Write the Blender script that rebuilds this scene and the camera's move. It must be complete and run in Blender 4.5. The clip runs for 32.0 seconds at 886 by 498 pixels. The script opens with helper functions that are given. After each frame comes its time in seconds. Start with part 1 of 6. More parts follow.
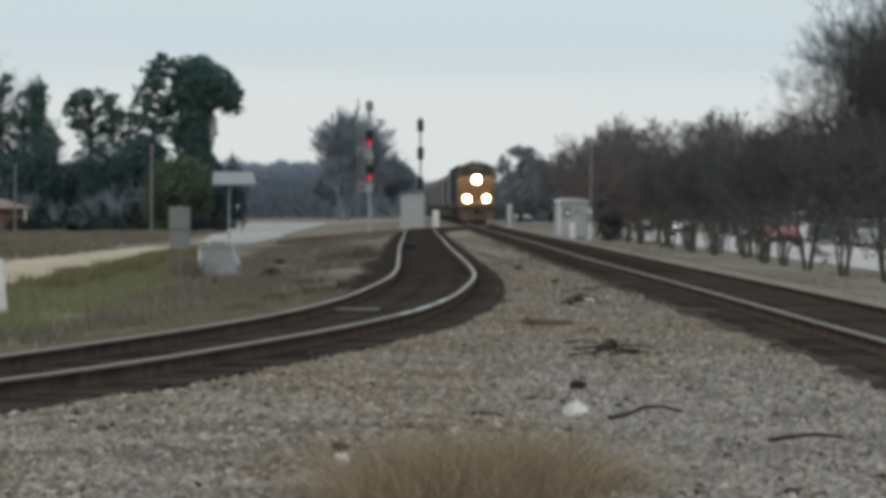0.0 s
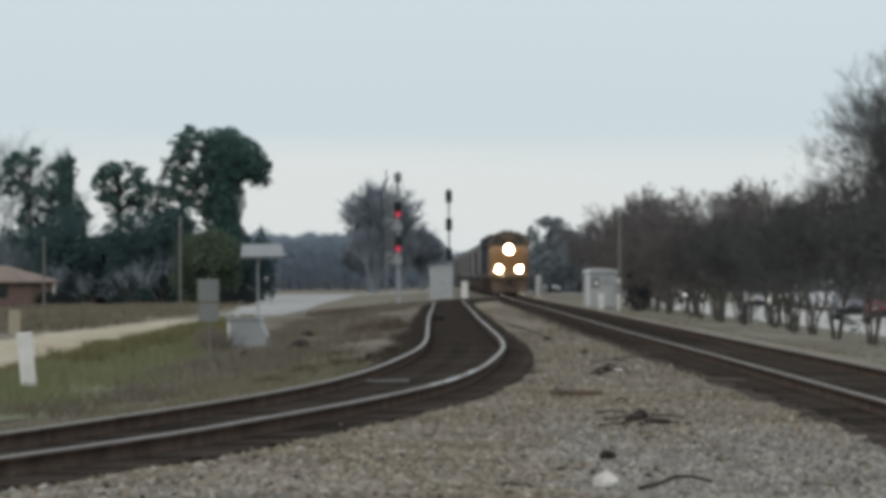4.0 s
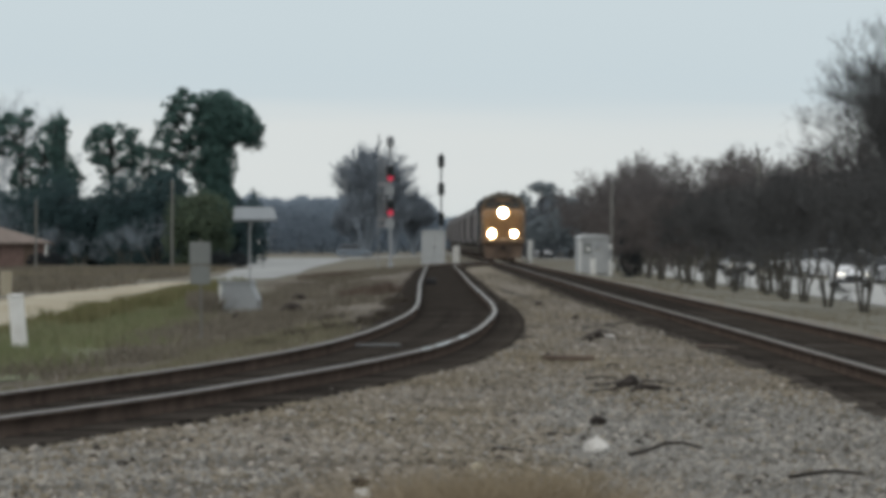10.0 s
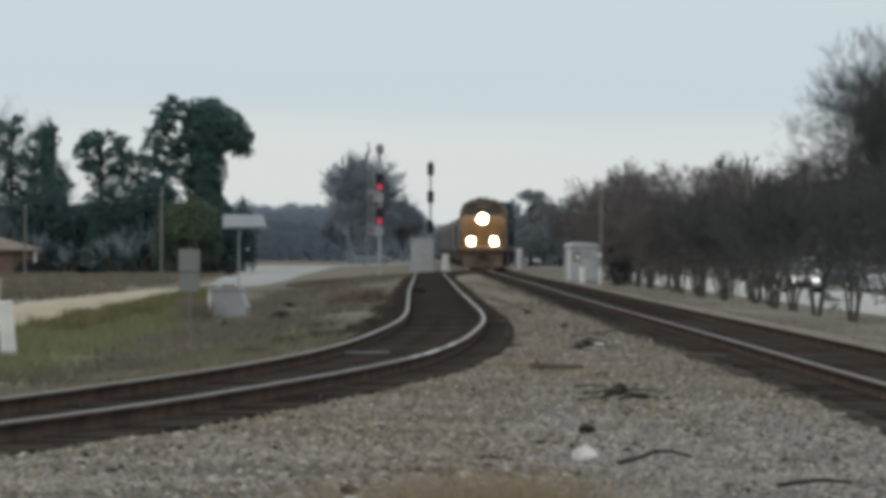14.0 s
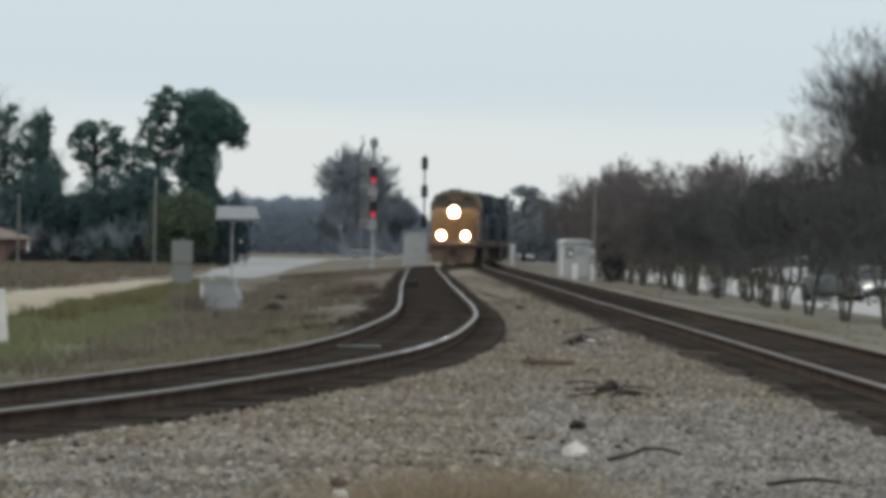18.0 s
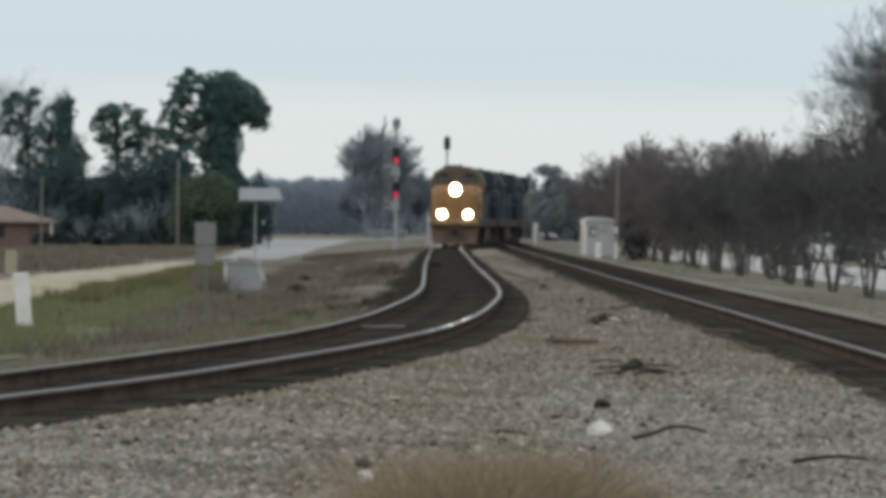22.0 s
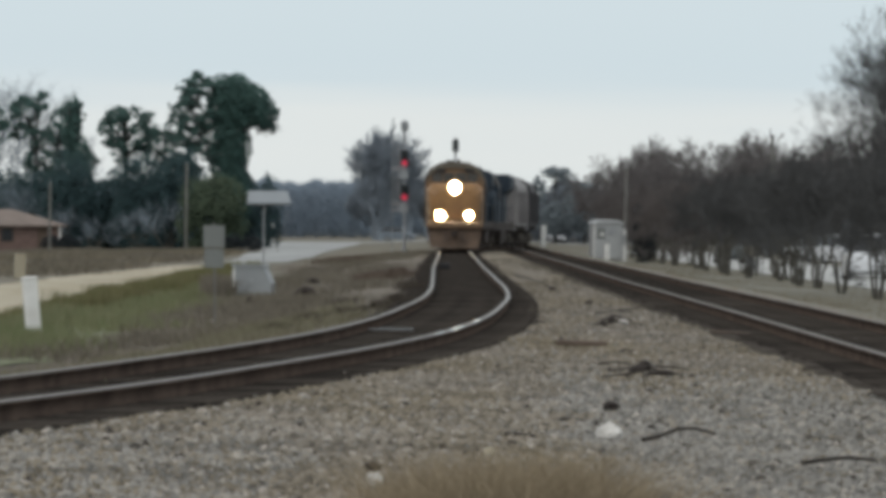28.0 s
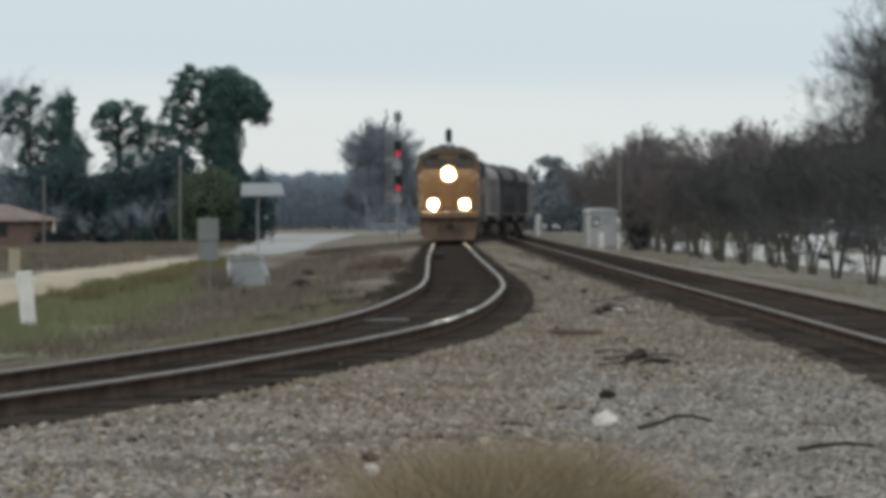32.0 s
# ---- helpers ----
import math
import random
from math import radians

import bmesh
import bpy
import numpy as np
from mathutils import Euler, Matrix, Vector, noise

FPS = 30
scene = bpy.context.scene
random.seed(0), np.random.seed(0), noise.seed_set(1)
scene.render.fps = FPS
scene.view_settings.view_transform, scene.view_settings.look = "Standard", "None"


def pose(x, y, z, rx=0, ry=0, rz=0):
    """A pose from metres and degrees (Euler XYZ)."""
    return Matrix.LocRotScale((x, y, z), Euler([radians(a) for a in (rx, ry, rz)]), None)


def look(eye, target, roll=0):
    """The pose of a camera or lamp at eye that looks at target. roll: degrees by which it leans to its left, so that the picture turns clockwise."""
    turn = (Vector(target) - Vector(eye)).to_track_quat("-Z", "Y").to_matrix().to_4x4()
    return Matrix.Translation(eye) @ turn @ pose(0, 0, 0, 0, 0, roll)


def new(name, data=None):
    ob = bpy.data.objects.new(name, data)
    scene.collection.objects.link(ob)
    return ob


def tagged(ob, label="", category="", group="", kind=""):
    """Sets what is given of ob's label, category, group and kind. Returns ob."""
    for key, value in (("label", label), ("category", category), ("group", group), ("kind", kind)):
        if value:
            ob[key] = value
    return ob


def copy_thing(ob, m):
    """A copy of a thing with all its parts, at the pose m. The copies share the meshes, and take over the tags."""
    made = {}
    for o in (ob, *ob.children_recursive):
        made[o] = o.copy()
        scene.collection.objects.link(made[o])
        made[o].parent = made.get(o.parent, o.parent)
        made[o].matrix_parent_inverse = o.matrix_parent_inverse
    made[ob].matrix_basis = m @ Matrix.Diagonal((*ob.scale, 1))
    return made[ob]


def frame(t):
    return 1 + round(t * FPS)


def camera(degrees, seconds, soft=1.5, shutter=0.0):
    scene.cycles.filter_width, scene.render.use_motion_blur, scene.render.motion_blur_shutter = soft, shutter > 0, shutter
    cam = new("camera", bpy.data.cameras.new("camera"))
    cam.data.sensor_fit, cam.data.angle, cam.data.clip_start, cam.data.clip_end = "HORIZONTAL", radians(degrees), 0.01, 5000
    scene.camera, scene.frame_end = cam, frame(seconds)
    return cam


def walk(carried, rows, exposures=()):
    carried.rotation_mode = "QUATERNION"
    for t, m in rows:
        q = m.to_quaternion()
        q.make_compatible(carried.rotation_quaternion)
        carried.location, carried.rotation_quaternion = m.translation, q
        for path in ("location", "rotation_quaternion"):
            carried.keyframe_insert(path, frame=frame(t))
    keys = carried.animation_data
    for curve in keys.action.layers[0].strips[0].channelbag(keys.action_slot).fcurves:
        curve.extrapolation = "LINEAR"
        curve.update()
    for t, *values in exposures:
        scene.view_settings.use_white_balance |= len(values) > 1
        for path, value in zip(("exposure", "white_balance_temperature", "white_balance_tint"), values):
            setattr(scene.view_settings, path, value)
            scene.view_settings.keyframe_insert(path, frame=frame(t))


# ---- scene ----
# ---- camera ----
cam = camera(8.541, 32.0, soft=4.9)
EYE = 1.5
AIM = [  # seconds, turn to the left, tilt up, lean to the left (degrees)
    (0.0, -0.2931, -0.4383, -0.121),
    (0.5, -0.4149, -0.3237, 0.194),
    (1.0, -0.4922, -0.362, 0.07),
    (1.5, -0.2938, -0.1493, 0.058),
    (2.0, -0.2986, 0.0939, -0.259),
    (2.5, -0.4695, 0.3093, -0.059),
    (3.0, -0.4706, 0.1582, 0.096),
    (3.5, -0.2196, 0.0944, -0.187),
    (4.0, -0.0159, 0.2497, -0.439),
    (4.5, -0.0698, 0.023, -0.378),
    (6.5, -0.173, -0.2854, -0.268),
    (7.0, -0.1078, -0.1687, -0.295),
    (7.5, 0.0661, -0.0673, -0.42),
    (8.0, 0.2336, 0.1113, -0.266),
    (8.5, 0.2699, 0.4524, -0.398),
    (9.0, 0.282, 0.5124, -0.219),
    (9.5, -0.1204, 0.0587, -0.07),
    (10.0, -0.0938, -0.093, 0.019),
    (10.5, -0.0692, -0.0661, 0.096),
    (11.0, -0.0876, -0.128, 0.22),
    (11.5, -0.2117, -0.0945, 0.173),
    (12.0, -0.0721, -0.0387, 0.07),
    (12.5, -0.0653, -0.118, -0.046),
    (13.0, -0.0, -0.1037, -0.0),
    (13.5, -0.1331, 0.0569, 0.014),
    (14.0, -0.1981, -0.0165, 0.149),
    (14.5, -0.0328, -0.5412, 0.398),
    (16.5, 0.0528, -0.2227, 0.646),
    (17.0, 0.0532, -0.2116, 0.786),
    (17.5, -0.1114, -0.1931, 0.794),
    (18.0, -0.2642, -0.0686, 0.913),
    (18.5, -0.0605, -0.2067, 0.762),
    (19.0, -0.063, -0.2358, 0.665),
    (19.5, -0.0556, -0.1634, 0.733),
    (20.0, -0.1118, -0.2225, 0.598),
    (20.5, -0.124, -0.1889, 0.679),
    (21.0, 0.1072, -0.3076, 0.598),
    (21.5, 0.0779, -0.4391, 0.529),
    (22.0, -0.0416, -0.2658, 0.44),
    (22.5, -0.1935, -0.4132, 0.316),
    (23.0, -0.1529, -0.4724, 0.276),
    (23.5, 0.081, -0.5003, 0.045),
    (24.0, 0.19, -0.489, 0.284),
    (24.5, -0.0533, -0.3132, 0.512),
    (25.0, -0.0813, 0.1003, 0.499),
    (25.5, -0.0854, 0.1119, 0.524),
    (27.5, 0.0614, -0.1834, 0.395),
    (28.0, 0.0405, -0.2425, 0.286),
    (28.5, 0.0925, -0.364, 0.335),
    (29.0, -0.158, -0.219, 0.241),
    (29.5, -0.1714, -0.1419, 0.207),
    (30.0, -0.1604, -0.0867, 0.206),
    (30.5, -0.1075, -0.0916, 0.237),
    (31.0, -0.2052, -0.0362, 0.193),
    (31.5, -0.0458, -0.1763, 0.214),
    (32.0, -0.0169, -0.3367, -0.37),
]
walk(cam, [(t, pose(0, 0, EYE, 90 + tilt, -lean, turn)) for t, turn, tilt, lean in AIM],
     [(0, -0.04), (8, -0.04), (10, -0.1), (14, -0.1), (16.5, 0.01), (32, 0.02)])

# ---- world and sun: an overcast winter afternoon ----
world = bpy.data.worlds.new("overcast")
scene.world = world
world.use_nodes = True
wn, wl = world.node_tree.nodes, world.node_tree.links
wn.clear()
w_out, w_bg = wn.new("ShaderNodeOutputWorld"), wn.new("ShaderNodeBackground")
sky = wn.new("ShaderNodeTexSky")
sky.sky_type, sky.sun_disc = "NISHITA", False
sky.sun_elevation, sky.sun_rotation = radians(32), radians(215)
w_co = wn.new("ShaderNodeTexCoord")
w_map = wn.new("ShaderNodeMapping")
w_map.inputs["Scale"].default_value = (5, 5, 70)
w_noise = wn.new("ShaderNodeTexNoise")
w_noise.inputs["Scale"].default_value, w_noise.inputs["Detail"].default_value = 1.0, 3
w_sep = wn.new("ShaderNodeSeparateXYZ")
w_add = wn.new("ShaderNodeMath")
w_add.operation = "MULTIPLY_ADD"
w_add.inputs[1].default_value = 0.022
w_ramp = wn.new("ShaderNodeValToRGB")
cr = w_ramp.color_ramp
for at, col in ((0.0, (0.66, 0.72, 0.73)), (0.026, (0.72, 0.755, 0.755)), (0.036, (0.58, 0.675, 0.73)), (0.06, (0.605, 0.692, 0.74)), (1.0, (0.66, 0.72, 0.75))):
    e = cr.elements.new(at)
    e.color = (*col, 1)
cr.elements.remove(cr.elements[0])
cr.elements.remove(cr.elements[-1])
w_mix = wn.new("ShaderNodeMix")
w_mix.data_type = "RGBA"
w_mix.inputs[0].default_value = 0.93
w_gain = wn.new("ShaderNodeVectorMath")
w_gain.operation = "SCALE"
w_gain.inputs[3].default_value = 0.11
wl.new(w_co.outputs["Generated"], w_map.inputs[0])
wl.new(w_map.outputs[0], w_noise.inputs["Vector"])
wl.new(w_co.outputs["Generated"], w_sep.inputs[0])
wl.new(w_noise.outputs["Fac"], w_add.inputs[0])
wl.new(w_sep.outputs["Z"], w_add.inputs[2])
wl.new(w_add.outputs[0], w_ramp.inputs[0])
wl.new(sky.outputs[0], w_gain.inputs[0])
wl.new(w_gain.outputs[0], w_mix.inputs[6])
wl.new(w_ramp.outputs[0], w_mix.inputs[7])
wl.new(w_mix.outputs[2], w_bg.inputs[0])
w_bg.inputs[1].default_value = 1.05
wl.new(w_bg.outputs[0], w_out.inputs[0])
sun = new("sun", bpy.data.lights.new("sun", "SUN"))
sun.data.energy, sun.data.angle, sun.data.color = 0.6, radians(25), (1, 0.95, 0.88)
sun.matrix_basis = look((-40, -60, 60), (0, 0, 0))


# ---- materials ----
def mat(name, a, b=None, rough=0.8, metal=0.0, scale=3.0, detail=6, bump=0.0, fine=40.0, island=0.0, obj=0.0, stretch=(1, 1, 1), spec=0.3, tint=None, patch=0.15):
    """Two colours mixed by noise at two scales, with a bump; island and obj vary single pieces."""
    m = bpy.data.materials.new(name)
    m.use_nodes = True
    n, l = m.node_tree.nodes, m.node_tree.links
    bs = n["Principled BSDF"]
    bs.inputs["Roughness"].default_value, bs.inputs["Metallic"].default_value = rough, metal
    bs.inputs["Specular IOR Level"].default_value = spec
    b = b or tuple(c * 0.7 for c in a)
    co, mp = n.new("ShaderNodeTexCoord"), n.new("ShaderNodeMapping")
    mp.inputs["Scale"].default_value = stretch
    l.new(co.outputs["Object"], mp.inputs[0])
    n1, n2 = n.new("ShaderNodeTexNoise"), n.new("ShaderNodeTexNoise")
    n1.inputs["Scale"].default_value, n1.inputs["Detail"].default_value = scale, detail
    n2.inputs["Scale"].default_value, n2.inputs["Detail"].default_value = fine, 3
    l.new(mp.outputs[0], n1.inputs["Vector"])
    l.new(mp.outputs[0], n2.inputs["Vector"])
    add = n.new("ShaderNodeMath")
    add.operation = "ADD"
    l.new(n1.outputs["Fac"], add.inputs[0])
    half = n.new("ShaderNodeMath")
    half.operation = "MULTIPLY_ADD"
    half.inputs[1].default_value, half.inputs[2].default_value = 0.6, -0.3
    l.new(n2.outputs["Fac"], half.inputs[0])
    l.new(half.outputs[0], add.inputs[1])
    fac = add
    for amount, kind in ((island, "ShaderNodeNewGeometry"), (obj, "ShaderNodeObjectInfo")):
        if amount:
            g, mu = n.new(kind), n.new("ShaderNodeMath")
            mu.operation = "MULTIPLY_ADD"
            mu.inputs[1].default_value = amount
            s2 = n.new("ShaderNodeMath")
            s2.operation = "SUBTRACT"
            s2.inputs[1].default_value = amount / 2
            l.new(g.outputs["Random Per Island" if kind.endswith("Geometry") else "Random"], mu.inputs[0])
            l.new(fac.outputs[0], mu.inputs[2])
            l.new(mu.outputs[0], s2.inputs[0])
            fac = s2
    rp = n.new("ShaderNodeValToRGB")
    rp.color_ramp.elements[0].position, rp.color_ramp.elements[1].position = 0.28, 0.72
    rp.color_ramp.elements[0].color, rp.color_ramp.elements[1].color = (*b, 1), (*a, 1)
    l.new(fac.outputs[0], rp.inputs[0])
    col = rp.outputs[0]
    if tint:
        # broad patches of another shade
        n3, r3, mx = n.new("ShaderNodeTexNoise"), n.new("ShaderNodeValToRGB"), n.new("ShaderNodeMixRGB")
        n3.inputs["Scale"].default_value, n3.inputs["Detail"].default_value = patch, 4
        m3 = n.new("ShaderNodeMapping")
        m3.inputs["Scale"].default_value = (1, 0.14, 1)
        l.new(co.outputs["Object"], m3.inputs[0])
        l.new(m3.outputs[0], n3.inputs["Vector"])
        r3.color_ramp.elements[0].position, r3.color_ramp.elements[1].position = 0.4, 0.62
        l.new(n3.outputs["Fac"], r3.inputs[0])
        l.new(r3.outputs[0], mx.inputs[0])
        mx.blend_type = "MULTIPLY"
        l.new(col, mx.inputs[1])
        mx.inputs[2].default_value = (*tint, 1)
        col = mx.outputs[0]
    l.new(col, bs.inputs["Base Color"])
    if bump:
        bp = n.new("ShaderNodeBump")
        bp.inputs["Strength"].default_value, bp.inputs["Distance"].default_value = bump, 0.02
        l.new(n2.outputs["Fac"], bp.inputs["Height"])
        l.new(bp.outputs[0], bs.inputs["Normal"])
    return m


def glow(name, col, strength):
    m = bpy.data.materials.new(name)
    m.use_nodes = True
    bs = m.node_tree.nodes["Principled BSDF"]
    bs.inputs["Base Color"].default_value = (*col, 1)
    bs.inputs["Emission Color"].default_value = (*col, 1)
    bs.inputs["Emission Strength"].default_value = strength
    return m


M_BALLAST = mat("ballast_bed", (0.25, 0.228, 0.196), (0.155, 0.14, 0.12), 0.95, scale=0.35, fine=22, bump=0.9, spec=0.0, tint=(0.93, 0.89, 0.79), patch=0.55)
M_GREYSTONE = mat("grey_ballast_stone", (0.305, 0.293, 0.268), (0.15, 0.145, 0.134), 0.9, scale=0.5, fine=14, island=0.6, spec=0.0)
M_STONE = mat("ballast_stone", (0.288, 0.26, 0.221), (0.138, 0.124, 0.105), 0.9, scale=0.5, fine=14, island=0.6, spec=0.0, tint=(0.93, 0.89, 0.79), patch=0.55)
M_TRACKBED = mat("oily_track_bed", (0.09, 0.08, 0.07), (0.023, 0.0205, 0.018), 0.95, scale=0.9, fine=7, bump=0.9, spec=0.0)
M_BEDDUST = mat("dusty_bed", (0.15, 0.142, 0.126), (0.05, 0.047, 0.042), 0.95, scale=1.4, fine=8, bump=0.8, spec=0.0)
M_TIE = mat("weathered_tie", (0.066, 0.058, 0.05), (0.025, 0.022, 0.02), 0.9, scale=2, fine=30, bump=0.5, stretch=(1, 6, 1), obj=0.5, spec=0.0)
M_RUST = mat("rusty_rail", (0.112, 0.084, 0.069), (0.06, 0.046, 0.038), 0.85, 0.0, scale=2, bump=0.3, spec=0.0)
M_STEEL = mat("worn_rail_head", (0.19, 0.172, 0.15), (0.1, 0.088, 0.076), 0.42, 0.12, scale=0.3, fine=60, stretch=(4, 0.5, 1), spec=0.3)
M_MIRRORSTEEL = mat("polished_steel", (0.6, 0.58, 0.54), (0.5, 0.48, 0.44), 0.14, 0.9, scale=2, spec=0.5)
M_DULL = mat("dull_rail_head", (0.21, 0.195, 0.178), (0.13, 0.118, 0.106), 0.55, 0.0, scale=0.35, fine=60, stretch=(4, 0.5, 1), spec=0.15)
M_FIELD = mat("winter_field", (0.155, 0.138, 0.104), (0.105, 0.097, 0.071), 0.95, scale=0.06, fine=3, bump=0.8)
M_VERGE = mat("brown_verge", (0.165, 0.142, 0.113), (0.088, 0.075, 0.06), 0.95, scale=0.4, fine=9, bump=0.8, tint=(0.7, 0.66, 0.6), patch=0.3)
M_LAWN = mat("pale_lawn", (0.175, 0.168, 0.135), (0.12, 0.115, 0.09), 0.95, scale=0.3, fine=7, bump=0.6)
M_DIRT = mat("sandy_track", (0.43, 0.39, 0.3), (0.33, 0.295, 0.225), 0.95, scale=0.4, fine=10, bump=0.4, tint=(0.82, 0.8, 0.74), patch=0.4)
M_CONCRETE = mat("pale_concrete", (0.42, 0.425, 0.41), (0.34, 0.342, 0.33), 0.9, scale=0.3, fine=8, bump=0.2)
M_PAVED = mat("grey_paving", (0.34, 0.35, 0.345), (0.265, 0.272, 0.268), 0.9, scale=0.3, fine=8, bump=0.2, tint=(0.85, 0.85, 0.84), patch=0.2)
M_OLIVE = mat("olive_weeds", (0.12, 0.122, 0.053), (0.17, 0.15, 0.078), 0.9, scale=0.25, fine=2, island=0.6)
M_GREENBED = mat("green_turf", (0.14, 0.16, 0.088), (0.11, 0.118, 0.068), 0.95, scale=0.25, fine=6, bump=0.6, tint=(0.86, 0.8, 0.74), patch=0.5)
M_GRASS = mat("green_weeds", (0.15, 0.175, 0.085), (0.185, 0.18, 0.105), 0.9, scale=0.18, fine=2, island=0.5)
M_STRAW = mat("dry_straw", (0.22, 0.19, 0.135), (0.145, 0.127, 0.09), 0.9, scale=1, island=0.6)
M_TUFT = mat("withered_grass", (0.31, 0.252, 0.172), (0.235, 0.192, 0.132), 0.95, scale=1, island=0.3, spec=0.0)
M_DULLGRASS = mat("dull_verge_grass", (0.165, 0.158, 0.098), (0.18, 0.16, 0.115), 0.9, scale=0.25, fine=4, island=0.5)
M_DEADWEED = mat("dead_weeds", (0.085, 0.073, 0.06), (0.045, 0.038, 0.032), 0.95, scale=0.4, island=0.4, spec=0.0)
M_REDWEED = mat("reddish_weeds", (0.15, 0.118, 0.095), (0.09, 0.07, 0.058), 0.95, scale=0.4, island=0.4, spec=0.0)
M_BRUSH = mat("brown_brush", (0.2, 0.178, 0.142), (0.118, 0.104, 0.084), 0.95, scale=0.4, island=0.5, tint=(0.86, 0.85, 0.8), patch=0.1)
# pine green raised towards blue, taking haze into the colour
M_NEEDLE = mat("pine_foliage", (0.064, 0.118, 0.104), (0.046, 0.086, 0.077), 0.85, scale=0.5, island=0.3, spec=0.15)
M_GREEN = mat("oak_foliage", (0.071, 0.095, 0.06), (0.051, 0.069, 0.046), 0.8, scale=0.5, island=0.25, spec=0.1)
# undergrowth likewise carries a bluish haze tint in its colour
M_DARKLEAF = mat("dark_undergrowth", (0.044, 0.074, 0.077), (0.033, 0.057, 0.06), 0.9, scale=0.3, island=0.15, spec=0.1)
M_BARK = mat("grey_bark", (0.105, 0.098, 0.083), (0.06, 0.056, 0.048), 0.9, scale=4, bump=0.5)
M_DARKBARK = mat("dark_bark", (0.062, 0.064, 0.062), (0.036, 0.038, 0.038), 0.9, scale=3, bump=0.5)
M_COARSE = mat("coarse_ballast", (0.36, 0.335, 0.295), (0.1, 0.091, 0.079), 0.9, scale=0.6, fine=14, island=0.8, spec=0.0)
M_CHIP = mat("pale_ballast", (0.46, 0.42, 0.37), (0.34, 0.31, 0.27), 0.9, scale=3, island=0.4)
M_TWIG = mat("bare_twigs", (0.096, 0.096, 0.096), (0.058, 0.058, 0.059), 0.9, scale=1, island=0.3)
M_TWIG_BROWN = mat("red_brown_twigs", (0.135, 0.118, 0.113), (0.084, 0.074, 0.072), 0.9, scale=1, island=0.3)
# the twigs' own brown, made paler to include distance haze
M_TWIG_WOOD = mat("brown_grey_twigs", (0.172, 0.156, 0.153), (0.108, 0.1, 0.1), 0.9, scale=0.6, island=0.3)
M_CEDAR = mat("dark_cedar", (0.028, 0.033, 0.036), (0.018, 0.021, 0.023), 0.9, scale=0.6, island=0.1, spec=0.05)
# twig colour paled and blued, so distance haze is painted in
M_TWIG_FAR = mat("bare_twigs_hazed", (0.27, 0.305, 0.345), (0.21, 0.24, 0.275), 0.9, scale=0.6, island=0.2, spec=0.0)
# blue-grey of distance haze painted into the woods' colour
M_WOODS_HAZE = mat("far_woods", (0.183, 0.223, 0.268), (0.158, 0.194, 0.234), 0.95, scale=0.1, fine=1, island=0.05, spec=0.0)
# nearer woods, with a weaker haze tint in the colour
M_NEARWOODS = mat("hazed_blue_grey_woods", (0.125, 0.138, 0.155), (0.085, 0.094, 0.106), 0.95, scale=0.1, fine=1, island=0.15, spec=0.0)
# evergreen colour washed towards pale blue to stand for haze
M_HAZEGREEN = mat("haze_paled_evergreen", (0.18, 0.207, 0.22), (0.147, 0.17, 0.182), 0.95, scale=0.3, island=0.15, spec=0.0)
M_WHITE = mat("white_paint", (0.78, 0.78, 0.76), (0.62, 0.61, 0.58), 0.5, scale=3, bump=0.1)
M_GREYPAINT = mat("aluminium_grey", (0.31, 0.325, 0.33), (0.25, 0.262, 0.27), 0.5, 0.3, scale=2, bump=0.1)
M_SIGNBACK = mat("dull_sign_back", (0.2, 0.211, 0.203), (0.158, 0.168, 0.162), 0.6, 0.1, scale=3, bump=0.1)
M_PALESTEEL = mat("pale_zinc", (0.4, 0.385, 0.39), (0.3, 0.29, 0.295), 0.6, 0.1, scale=3)
M_HUT = mat("pale_hut_paint", (0.42, 0.43, 0.43), (0.345, 0.355, 0.36), 0.6, 0.0, scale=1.5, bump=0.1)
M_GALV = mat("galvanised_steel", (0.40, 0.41, 0.42), (0.28, 0.29, 0.30), 0.5, 0.6, scale=3)
M_SOLAR = mat("solar_glass", (0.21, 0.235, 0.25), (0.17, 0.19, 0.205), 0.3, scale=2, spec=0.6)
M_BLACK = mat("black_paint", (0.025, 0.025, 0.027), (0.014, 0.014, 0.015), 0.6, scale=3)
M_POLE = mat("pole_wood", (0.2, 0.195, 0.18), (0.13, 0.127, 0.118), 0.9, scale=2, stretch=(4, 4, 0.4), bump=0.4)
M_BRICK = mat("red_brick", (0.19, 0.13, 0.112), (0.135, 0.092, 0.08), 0.9, scale=2, fine=12, bump=0.3, obj=0.5)
M_SHINGLE = mat("brown_shingle", (0.21, 0.172, 0.15), (0.15, 0.122, 0.105), 0.9, scale=1, fine=8, bump=0.4)
M_CABROOF = mat("dusty_cab_roof", (0.15, 0.132, 0.105), (0.095, 0.083, 0.068), 0.8, scale=1)
M_CABFACE = mat("grimy_gold_cab", (0.21, 0.135, 0.078), (0.125, 0.085, 0.055), 0.6, scale=1.5, fine=9)
M_PILOT = mat("rusty_pilot", (0.125, 0.088, 0.064), (0.075, 0.054, 0.041), 0.9, scale=2)
M_DUST = mat("dusty_truck_castings", (0.15, 0.132, 0.115), (0.075, 0.064, 0.055), 0.9, scale=2)
M_LADDER = mat("weathered_galvanising", (0.3, 0.315, 0.325), (0.22, 0.232, 0.24), 0.6, 0.2, scale=3)
# signal black lightened in colour to stand in for distance haze
M_SIGNALHEAD = mat("haze_lifted_black", (0.046, 0.052, 0.055), (0.03, 0.034, 0.036), 0.6, scale=3)
